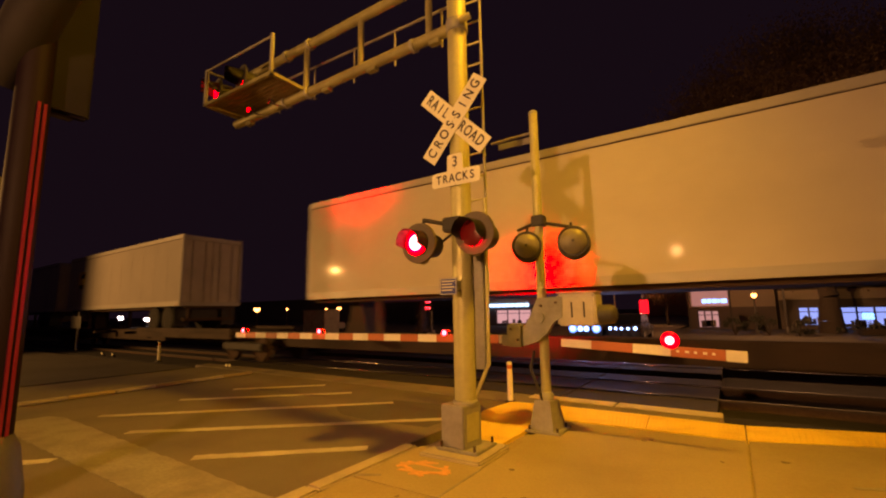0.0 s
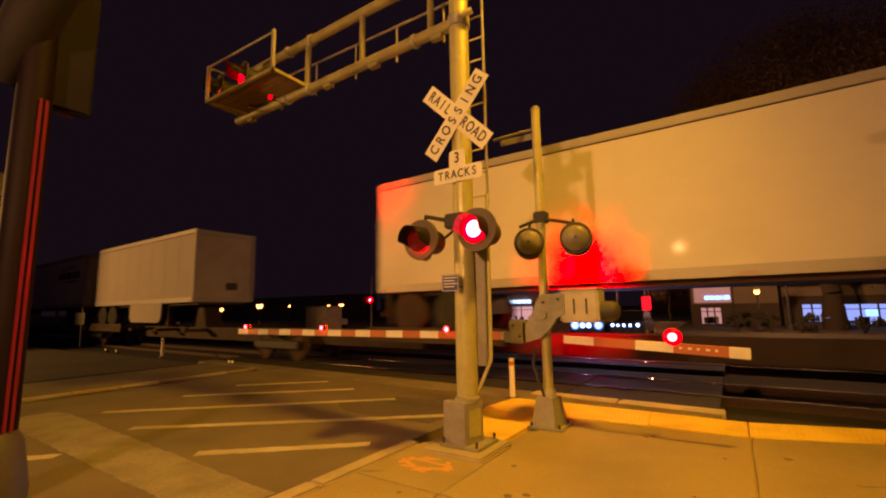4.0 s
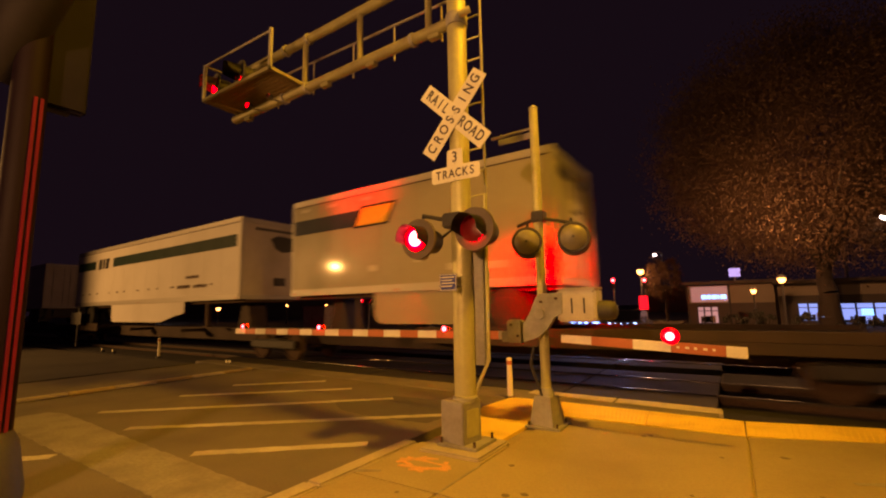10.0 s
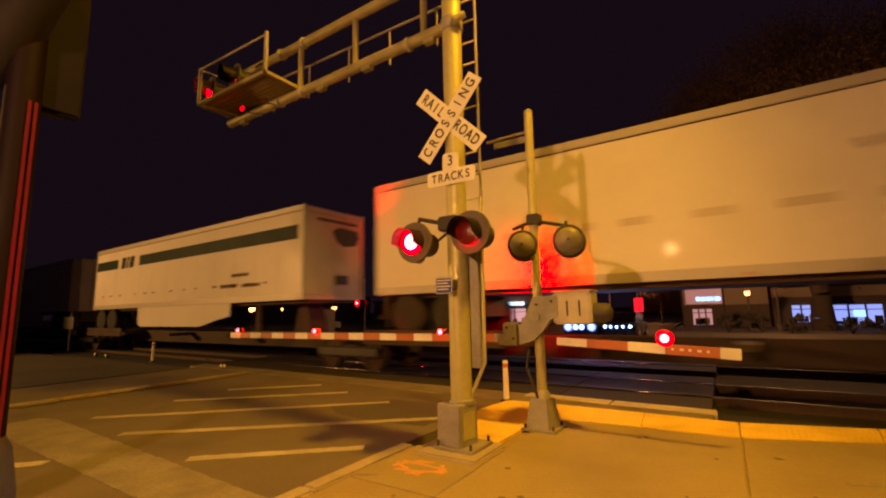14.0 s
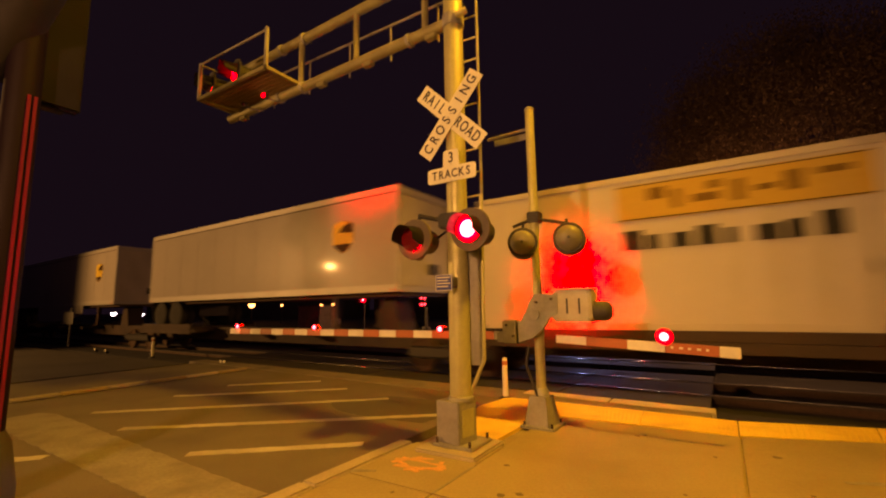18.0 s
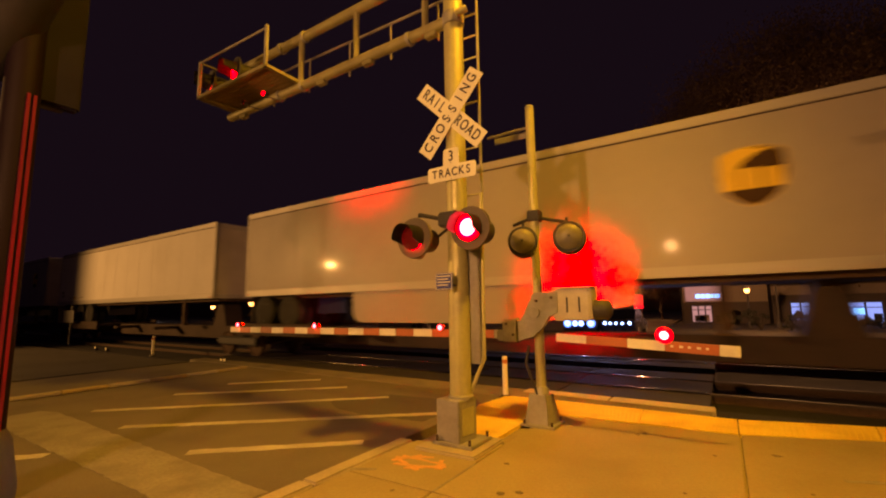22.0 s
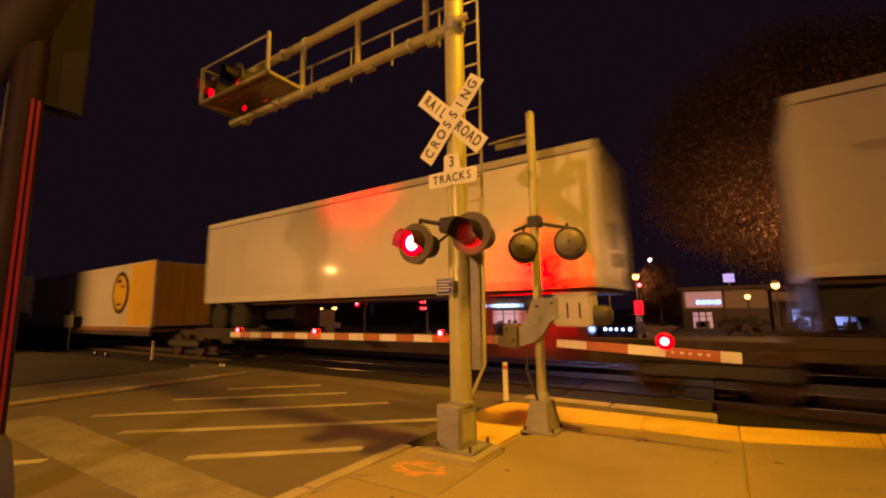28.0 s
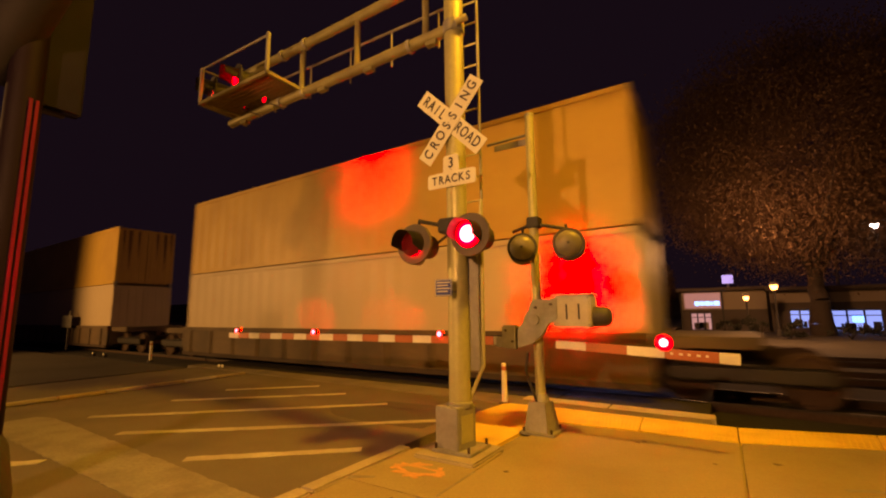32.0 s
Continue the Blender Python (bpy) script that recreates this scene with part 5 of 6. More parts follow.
def car(x, y, turn, paint_mat, label, lights=None, tails=False, size=1.0):
    """A parked car: body, cabin, glass, wheels and lights. It looks along its own -y."""
    c = thing("car", pose(x, y, -0.16, 0, 0, turn), label, "car", "cars")
    b = bmesh.new()
    bm_prism(b, [(-2.2, 0.3), (2.2, 0.3), (2.25, 0.75), (1.3, 0.92), (-1.3, 0.95), (-2.2, 0.85)], -0.88, 0.88)
    bmesh.ops.bevel(b, geom=list(b.edges), offset=0.06, segments=2, affect="EDGES")
    stand_up = Matrix(((0, 0, 1, 0), (1, 0, 0, 0), (0, 1, 0, 0), (0, 0, 0, 1)))
    body = part("body", turned(b, stand_up), paint_mat, c, smooth=True)
    k = bmesh.new()
    bm_prism(k, [(-1.5, 0.93), (1.2, 0.93), (0.6, 1.42), (-0.9, 1.45)], -0.76, 0.76)
    part("cabin", turned(k, stand_up), GLASSDARK, c)
    part("roof", box(-0.7, 0.7, -0.85, 0.55, 1.44, 1.47, 0.01), paint_mat, c)
    for sx in (-1, 1):
        for yy in (-1.35, 1.35):
            wh = part("wheel", lathe([(0.0, -0.1), (0.2, -0.11), (0.32, -0.1), (0.33, 0.0), (0.32, 0.1), (0.0, 0.1)], "y", 18), TYRE, c, at=pose(sx * 0.8, yy, 0.33, 0, 0, 90), smooth=True)
            part("hub", lathe([(0.0, -0.12), (0.18, -0.115), (0.18, 0.115), (0.0, 0.12)], "y", 12), RIM, wh)
        if lights:
            # headlight lens sized to its glare
            part("headlight", lathe([(0.0, -0.06), (0.16 * size, -0.03), (0.23 * size, 0.0)], "y", 18), lights, c, "lit headlight", at=pose(sx * 0.62, -2.2, 0.75), smooth=True)
        if tails:
            part("tail_light", box(sx * 0.65 - 0.16, sx * 0.65 + 0.16, 2.2, 2.27, 0.62, 0.76, 0.02), RED_FAR, c, "lit red tail light")
    return c


first = car(-6.6, 26.2, 0, CARBODY, "car waiting beyond the tracks with bright bluish headlights", HEADLIGHT)
second = car(-4.75, 26.6, 0, CARBODY, "car waiting beyond the tracks with a row of small lights", HEADLIGHT, False, 0.36)
for x, y in ((-6.55, 23.85), (-4.72, 24.25)):
    data = bpy.data.lights.new("headlight_beam", "SPOT")
    data.energy, data.color, data.shadow_soft_size, data.spot_size, data.spot_blend = 500, (0.2, 0.6, 1.0), 0.12, radians(70), 0.8
    beam = new("headlight_beam", data)
    beam.matrix_basis = look((x, y, 0.5), (x + 0.8, y - 10, 0.0))
# extra lights spaced to fit the light row in the camera's view
for x in (-0.21, 0.11):
    part("driving_light", lathe([(0.0, -0.06), (0.11, -0.03), (0.15, 0.0)], "y", 14), HEADLIGHT, first, "lit bluish driving light", at=pose(x, -2.22, 0.74), smooth=True)
for x in (-0.34, -0.05, 0.26):
    part("driving_light", lathe([(0.0, -0.05), (0.045, -0.03), (0.065, 0.0)], "y", 14), HEADLIGHT, second, "small lit bluish driving light", at=pose(x, -2.22, 0.74), smooth=True)
car(-58.0, 21.5, 60, CARBODY, "dark car with lit tail lights beyond the tracks", None, True)
car(-36.0, 33.0, 70, CARSILVER, "silver car parked beyond the tracks")
festoon = thing("light_string", pose(-9.7, 46.0, -0.16), "string of small warm bulbs along a far shop front", "string lights")
for x in (-0.15, 2.7):
    part("pole", tube((x, 0, 0), (x, 0, 1.5), 0.03, sides=8), BLACKMATT, festoon)
part("wire", tube((-0.15, 0, 1.22), (2.7, 0, 1.3), 0.012, sides=6), BLACK, festoon)
for i in range(7):
    part("bulb", lathe([(0.0, -0.07), (0.05, -0.04), (0.06, 0.02), (0.0, 0.07)]), WARM, festoon, at=pose(0.05 + i * 0.4, 0, 1.13 + 0.012 * i), smooth=True)
# low dark wall that closes the distance
for x0, x1, y, h in ((-160, -70, 70, 5), (-66, -34, 75, 4), (24, 90, 70, 6), (-14, 2, 95, 5)):
    b = thing("backdrop_building", pose((x0 + x1) / 2, y, -0.16), "dark unlit building in the distance", "building", kind="structure")
    part("wall", box((x0 - x1) / 2, (x1 - x0) / 2, 0, 8, 0, h), WALL_DARK, b)
    part("roof", box((x0 - x1) / 2 - 0.3, (x1 - x0) / 2 + 0.3, -0.3, 8.3, h, h + 0.3), WALL_DARK, b)


# ---- the train ----
SPEED = 15.302
NEAR_SIDE = 8.6  # the side of the cars that faces the camera, where x = 0
HEADING = math.degrees(math.atan(TILT))
HALF = 1.29
CARRIED = []  # (thing, place along the train at 0 s, height)


def set_rolling(ob, s, z=0.0):
    ob.matrix_basis = pose(s, track_y(s, NEAR_SIDE + HALF), z, 0, 0, HEADING)
    CARRIED.append((ob, s, z))
    return ob


def decal_plate(parent, x0, x1, z0, z1, material, name="decal", off=0.0):
    return part(name, box(x0, x1, -HALF - 0.006 - off, -HALF - 0.001, z0, z1), material, parent)


def shield(parent, x, z, s):
    """A shield-shaped emblem: thin gold rim, dark brown field, a gold swoosh and three gold letter bars."""
    def outline(k):
        pts = [(-0.5, 0.4)] + [(-0.42 + 0.084 * i, 0.47 + 0.09 * math.sin(math.pi * i / 10)) for i in range(11)] + [(0.5, 0.4)]
        pts += [(0.52, 0.0), (0.47, -0.2), (0.36, -0.37), (0.2, -0.49), (0.0, -0.57), (-0.2, -0.49), (-0.36, -0.37), (-0.47, -0.2), (-0.52, 0.0)]
        return [(x + px * s * k, z + pz * s * k) for px, pz in pts]
    m = Matrix.Translation((0, -HALF, 0)) @ Matrix.Rotation(radians(90), 4, "X")
    p = part("emblem", turned(prism(outline(1.0), 0.001, 0.004), m), SHIELD_GOLD, parent, "brown and gold shield emblem")
    part("emblem_field", turned(prism(outline(0.97), 0.0045, 0.006), m), SHIELD_BROWN, p)
    # a gold swoosh over three letters drawn as plain bars
    part("emblem_swoosh", turned(prism([(x + px * s, z + pz * s) for px, pz in ((-0.49, 0.12), (-0.2, 0.12), (-0.17, 0.22), (-0.05, 0.33), (0.12, 0.42), (0.32, 0.46), (0.0, 0.535), (-0.3, 0.52), (-0.47, 0.4))], 0.0065, 0.008), m), SHIELD_GOLD, p)
    for bx, top in ((-0.345, 0.13), (-0.03, 0.15), (0.3, 0.12)):
        part("emblem_bar", turned(prism([(x + (bx - 0.14) * s, z - 0.24 * s), (x + (bx + 0.14) * s, z - 0.24 * s), (x + (bx + 0.14) * s, z + top * s), (x + (bx - 0.14) * s, z + top * s)], 0.0065, 0.008), m), SHIELD_GOLD, p)


TEMPLATES = {}


def wheel_meshes():
    if "tyre" not in TEMPLATES:
        TEMPLATES["tyre"] = mesh_of("tyre", lathe([(0.3, -0.13), (0.46, -0.13), (0.5, -0.1), (0.5, 0.1), (0.46, 0.13), (0.3, 0.13)], "y", 24), TYRE, True)
        TEMPLATES["rim"] = mesh_of("rim", lathe([(0.0, -0.05), (0.12, -0.06), (0.14, -0.1), (0.28, -0.11), (0.3, -0.132), (0.31, 0.1), (0.0, 0.1)], "y", 20), RIM, True)
        TEMPLATES["rail_wheel"] = mesh_of("wheel", lathe([(0.0, -0.09), (0.1, -0.1), (0.12, -0.03), (0.36, -0.02), (0.38, -0.06), (0.42, -0.06), (0.42, 0.05), (0.45, 0.06), (0.45, 0.09), (0.0, 0.09)], "y", 24), RUST, True)
    return TEMPLATES


def trailer(length, panel, label, wheels, skirt=True, end=VAN_END, slide=0.0, top=5.0):
    """A van trailer: box, rails, posts, end wall, landing gear, tandem wheels. Its origin is the middle of the box, on the rail. wheels: -1 at the trailing end, 1 at the leading one."""
    t = thing("semi_trailer", pose(0, 0, 0), label, "trailer", "trailers on the train")
    h, z0, z1, deck = length / 2, 2.04, top, 1.02
    w = wheel_meshes()
    b = bmesh.new()
    bm_box(b, -h + 0.05, h - 0.05, -HALF + 0.004, HALF - 0.004, z0 + 0.12, z1 - 0.08)
    part("box", b, panel, t)
    n = max(3, round(length / 1.22))
    seam = bmesh.new()
    for i in range(1, n):
        x = -h + length * i / n
        bm_box(seam, x - 0.018, x + 0.018, -HALF - 0.0015, -HALF + 0.006, z0 + 0.14, z1 - 0.1)
    part("panel_seams", seam, panel, t)
    part("top_rail", box(-h + 0.02, h - 0.02, -HALF - 0.008, -HALF + 0.05, z1 - 0.18, z1, 0.012), ALU, t)
    # dark strip that paints the shadow line under the top rail
    part("rail_seam", box(-h + 0.06, h - 0.06, -HALF - 0.004, -HALF + 0.006, z1 - 0.205, z1 - 0.182), CARPAINT, t)
    part("bottom_rail", box(-h + 0.02, h - 0.02, -HALF - 0.010, -HALF + 0.05, z0, z0 + 0.19, 0.008), ALU, t)
    part("top_rail", box(-h + 0.02, h - 0.02, HALF - 0.05, HALF + 0.008, z1 - 0.18, z1, 0.012), ALU, t)
    part("bottom_rail", box(-h + 0.02, h - 0.02, HALF - 0.05, HALF + 0.010, z0, z0 + 0.19, 0.008), ALU, t)
    part("roof", box(-h + 0.03, h - 0.03, -HALF + 0.04, HALF - 0.04, z1 - 0.05, z1 - 0.01, 0.01), VAN_ROOF, t)
    for e in (-1, 1):
        for s in (-1, 1):
            part("corner_post", box(e * h - 0.05, e * h + 0.05, s * (HALF - 0.045) - 0.05, s * (HALF - 0.045) + 0.05, z0, z1 - 0.005, 0.02), ALU, t)
        part("header", box(e * (h - 0.01) - 0.03, e * (h - 0.01) + 0.03, -HALF + 0.1, HALF - 0.1, z1 - 0.2, z1 - 0.02, 0.01), ALU, t)
        part("sill", box(e * (h - 0.01) - 0.03, e * (h - 0.01) + 0.03, -HALF + 0.1, HALF - 0.1, z0, z0 + 0.15, 0.01), ALU, t)
        if e == wheels:
            for s in (-1, 1):
                door = part("rear_door", box(e * (h - 0.03) - 0.02, e * (h - 0.03) + 0.02, min(0.01 * s, 1.19 * s), max(0.01 * s, 1.19 * s), z0 + 0.16, z1 - 0.21, 0.008), end, t)
                for y in (0.3, 0.85):
                    part("lock_rod", tube((e * (h + 0.01), s * y, z0 + 0.18), (e * (h + 0.01), s * y, z1 - 0.22), 0.018, sides=8), ALU, door)
            part("rear_bumper", box(e * h - 0.06, e * h + 0.04, -1.1, 1.1, z0 - 0.62, z0 - 0.5, 0.01), RUST, t)
            for y in (-0.9, 0.9):
                part("bumper_post", box(e * h - 0.05, e * h + 0.0, y - 0.04, y + 0.04, z0 - 0.52, z0 + 0.02), RUST, t)
        else:
            part("front_wall", box(e * (h - 0.03) - 0.02, e * (h - 0.03) + 0.02, -1.19, 1.19, z0 + 0.16, z1 - 0.21, 0.01), end, t)
            part("air_box", box(e * (h + 0.01) - 0.02, e * (h + 0.01) + 0.04, 0.1, 0.55, z0 + 0.5, z0 + 0.8, 0.01), BLACKMATT, t)
    part("floor_frame", box(-h + 0.06, h - 0.06, -1.0, 1.0, z0 - 0.1, z0 + 0.1), RUST, t)
    # tandem
    cx0 = wheels * (h - slide - (1.6 if length > 10 else 1.2))
    part("bogie", box(cx0 - 1.2, cx0 + 1.2, -0.6, 0.6, z0 - 0.6, z0 - 0.1), BLACK, t)
    for dx in ((-0.63, 0.63) if length > 10 else (0.0,)):
        for s in (-1, 1):
            for k in (0, 1):
                ob = shared("tyre", w["tyre"], t, Matrix.Translation((cx0 + dx, s * (HALF - 0.15 - 0.3 * k), deck + 0.5)))
                if k == 0:
                    shared("rim", w["rim"], ob, Matrix() if s < 0 else Matrix.Rotation(math.pi, 4, "Z"))
    for s in (-1, 1):
        part("mud_flap", box(cx0 + wheels * 1.25 - 0.01, cx0 + wheels * 1.25 + 0.01, s * 0.98 - 0.3, s * 0.98 + 0.3, deck + 0.2, z0 - 0.02), BLACK, t)
    lg = -wheels * (h - 2.6)
    for s in (-1, 1):
        part("landing_leg", box(lg - 0.07, lg + 0.07, s * 0.95 - 0.07, s * 0.95 + 0.07, deck + 0.06, z0), RUST, t)
        part("landing_foot", box(lg - 0.14, lg + 0.14, s * 0.95 - 0.14, s * 0.95 + 0.14, deck + 0.02, deck + 0.06), RUST, t)
    if skirt:
        a, b2 = sorted((lg + wheels * 1.3, cx0 - wheels * 3.4)) if skirt is True else skirt
        # the lower edge runs level; on the trailers that face forward it rises towards the landing legs
        low, rise = deck + 0.2, (2.0, 0.24) if wheels < 0 and skirt is True else (0.2, 0.1)
        part("side_skirt", prism_xz([(a + 0.3, low), (b2 - rise[0], low), (b2 - 0.4 * rise[0], low + rise[1]), (b2, low + rise[1] + 0.12), (b2 + 0.02, z0), (a, z0), (a + 0.02, low + 0.22), (a + 0.1, low + 0.07)], -HALF + 0.03, -HALF + 0.05), panel, t, "pale side skirt panel")
    for x in (-h + 0.15, h - 0.15, 0):
        part("marker_lamp", box(x - 0.05, x + 0.05, -HALF - 0.02, -HALF - 0.008, z0 + 0.03, z0 + 0.08, 0.005), ARM_RED, t)
    return t


def prism_xz(pts, y0, y1):
    bm = prism([(x, -z) for x, z in pts], y0, y1)
    return turned(bm, Matrix(((1, 0, 0, 0), (0, 0, 1, 0), (0, -1, 0, 0), (0, 0, 0, 1))))


LOADS = []  # (middle, length, in a well)


def railcar(length, well=False, deck=None, hitch=None, deck_paint=CARPAINT):
    """A spine car or a well car under one load; the origin is its middle, on the rail."""
    h = length / 2
    w = wheel_meshes()
    if well:
        c = thing("well_car", pose(0, 0, 0), "weathered yellow-brown well car with deep steel sides", "railway wagon", "wagons of the train")
        for s in (-1, 1):
            part("side_sill", box(-h, h, s * (HALF + 0.06) - 0.05, s * (HALF + 0.06) + 0.05, 0.3, 1.1, 0.01), WELLPAINT, c)
            part("top_chord", box(-h, h, s * (HALF + 0.06) - 0.08, s * (HALF + 0.06) + 0.08, 1.08, 1.2, 0.012), WELLPAINT, c)
            part("bottom_chord", box(-h, h, s * (HALF + 0.05) - 0.09, s * (HALF + 0.05) + 0.09, 0.2, 0.32, 0.012), CARPAINT, c)
            for i in range(12):
                x = -h + (i + 0.5) * length / 12
                part("rib", box(x - 0.05, x + 0.05, s * (HALF + 0.13) - 0.03, s * (HALF + 0.13) + 0.03, 0.32, 1.08, 0.008), WELLPAINT, c)
        part("well_floor", box(-h, h, -HALF, HALF, 0.22, 0.28), CARPAINT, c)
        part("end_platform", box(-h - 1.6, -h, -1.25, 1.25, 0.95, 1.15, 0.02), WELLPAINT, c)
        part("end_platform", box(h, h + 1.6, -1.25, 1.25, 0.95, 1.15, 0.02), WELLPAINT, c)
        ends = (-h - 1.3, h + 1.3)
    else:
        c = thing("spine_car", pose(0, 0, 0), "rust-brown spine car with narrow centre beam", "railway wagon", "wagons of the train")
        part("centre_beam", box(-h - 0.02, h + 0.02, -0.33, 0.33, 0.52, 1.0, 0.02), CARPAINT, c)
        if deck:
            part("wheel_deck", box(deck[0], deck[1], -1.28, 1.28, 0.92, 1.045, 0.015), deck_paint, c)
            for s in (-1, 1):
                part("side_sill", box(deck[0], deck[1], s * 1.31 - 0.03, s * 1.31 + 0.03, 0.97, 1.15, 0.008), deck_paint, c)
                part("side_rail", box(deck[0], deck[1], s * 1.3 - 0.05, s * 1.3 + 0.05, 0.78, 0.965, 0.008), CARPAINT, c)
        for x in (-h + 5.5, 0.0, h - 5.5):
            for s in (-1, 1):
                part("outrigger", box(x - 0.15, x + 0.15, min(s * 0.3, s * 1.3), max(s * 0.3, s * 1.3), 0.84, 0.96, 0.01), CARPAINT, c)
        if hitch is not None:
            part("hitch_stand", prism_xz([(hitch - 0.45, 0.98), (hitch + 0.45, 0.98), (hitch + 0.15, 2.06), (hitch - 0.15, 2.06)], -0.35, 0.35), CARPAINT, c)
            part("hitch_plate", box(hitch - 0.35, hitch + 0.35, -0.45, 0.45, 2.04, 2.1, 0.01), RUST, c)
        ends = (-h + 0.05,)
    for e in ends:
        truck = part("truck_frame", box(e - 1.2, e + 1.2, -1.02, -0.92, 0.38, 0.68, 0.05), BLACK, c)
        part("truck_frame", box(e - 1.2, e + 1.2, 0.92, 1.02, 0.38, 0.68, 0.05), BLACK, c)
        part("bolster", box(e - 0.25, e + 0.25, -0.95, 0.95, 0.45, 0.7), BLACK, c)
        for dx in (-0.86, 0.86):
            for s in (-1, 1):
                shared("wheel", w["rail_wheel"], truck, Matrix.Translation((e + dx, s * 0.76, 0.45)) @ (Matrix.Rotation(math.pi, 4, "Z") if s > 0 else Matrix()))
            part("axle", tube((e + dx, -0.76, 0.45), (e + dx, 0.76, 0.45), 0.08, sides=10), RUST, truck)
    for s in (-1, 1) if well else ():
        part("coupler", box(min(s * (h + 0.5), s * (h + 1.9)), max(s * (h + 0.5), s * (h + 1.9)), -0.12, 0.12, 0.7, 0.95, 0.03), RUST, c)
    return c


def container(length, panel, label, z0, z1, end=None, stained=False):
    """A ribbed freight container; origin at its middle, on the rail."""
    t = thing("freight_container", pose(0, 0, 0), label, "container", "containers on the train")
    h = length / 2
    side = bmesh.new()
    n = int(length / 0.28)
    for s in (-1, 1):
        prev = None
        for i in range(n * 2 + 1):
            x = -h + 0.12 + (length - 0.24) * i / (n * 2)
            d = 0.012 if (i // 1) % 4 in (0, 1) else -0.0
            pair = [side.verts.new((x, s * (HALF - 0.03 + d), z)) for z in (z0 + 0.12, z1 - 0.1)]
            if prev:
                side.faces.new((prev[0], pair[0], pair[1], prev[1]))
            prev = pair
    bmesh.ops.recalc_face_normals(side, faces=side.faces)
    part("corrugated_wall", side, panel, t)
    part("core", box(-h + 0.1, h - 0.1, -HALF + 0.05, HALF - 0.05, z0 + 0.05, z1 - 0.04), panel, t)
    for s in (-1, 1):
        part("top_rail", box(-h, h, s * (HALF - 0.03) - 0.035, s * (HALF - 0.03) + 0.03, z1 - 0.12, z1, 0.01), panel, t)
        part("bottom_rail", box(-h, h, s * (HALF - 0.03) - 0.035, s * (HALF - 0.03) + 0.03, z0, z0 + 0.15, 0.01), panel, t)
        for e in (-1, 1):
            part("corner_post", box(e * (h - 0.06) - 0.06, e * (h - 0.06) + 0.06, s * (HALF - 0.07) - 0.07, s * (HALF - 0.07) + 0.07, z0, z1, 0.012), panel, t)
            for z in (z0, z1 - 0.12):
                part("corner_casting", box(e * (h - 0.08) - 0.09, e * (h - 0.08) + 0.09, s * (HALF - 0.075) - 0.08, s * (HALF - 0.075) + 0.08, z, z + 0.12, 0.012), GALV_DARK, t)
    for e in (-1, 1):
        for s in (-1, 1):
            door = part("door" if e < 0 else "end_wall", box(e * (h - 0.02) - 0.02, e * (h - 0.02) + 0.02, min(0.01 * s, 1.16 * s), max(0.01 * s, 1.16 * s), z0 + 0.1, z1 - 0.1, 0.01), end or panel, t)
            if e > 0:
                for y in (0.25, 0.6, 0.95):
                    part("end_rib", box(h - 0.005, h + 0.015, s * y - 0.05, s * y + 0.05, z0 + 0.15, z1 - 0.15, 0.008), end or panel, door)
                if stained:
                    for y, drop, w in ((0.42, 0.62, 0.07), (0.8, 0.85, 0.1), (1.07, 0.5, 0.06)):
                        y, low = s * y + 0.03, z1 - 0.16 - drop * (z1 - z0 - 0.4)
                        part("rust_run", turned(prism([(y - w, z1 - 0.16), (y + w * 0.9, z1 - 0.16), (y + w * 0.55, (z1 + low) / 2), (y + 0.015, low), (y - w * 0.7, (z1 + low) / 2 + 0.1)], 0.0, 0.002), Matrix(((0, 0, 1, h + 0.0005), (1, 0, 0, 0), (0, 1, 0, 0), (0, 0, 0, 1)))), RUST_RUN, door)
            else:
                for y in (0.35, 0.85):
                    part("lock_rod", tube((-h - 0.01, s * y, z0 + 0.12), (-h - 0.01, s * y, z1 - 0.12), 0.018, sides=8), ALU, door)
    return t


def van(mid, length, panel, label, wheels, skirt=True, emblem=None, size=1.35, slide=0.0, top=5.0):
    t = trailer(length, panel, label, wheels, skirt, VAN_END, slide, top)
    if emblem is not None:
        shield(t, emblem * (length / 2 - (2.0 if length > 10 else 2.15)), 3.65, size * 0.62)
    set_rolling(t, mid)
    LOADS.append((mid, length, False, wheels, slide))
    return t


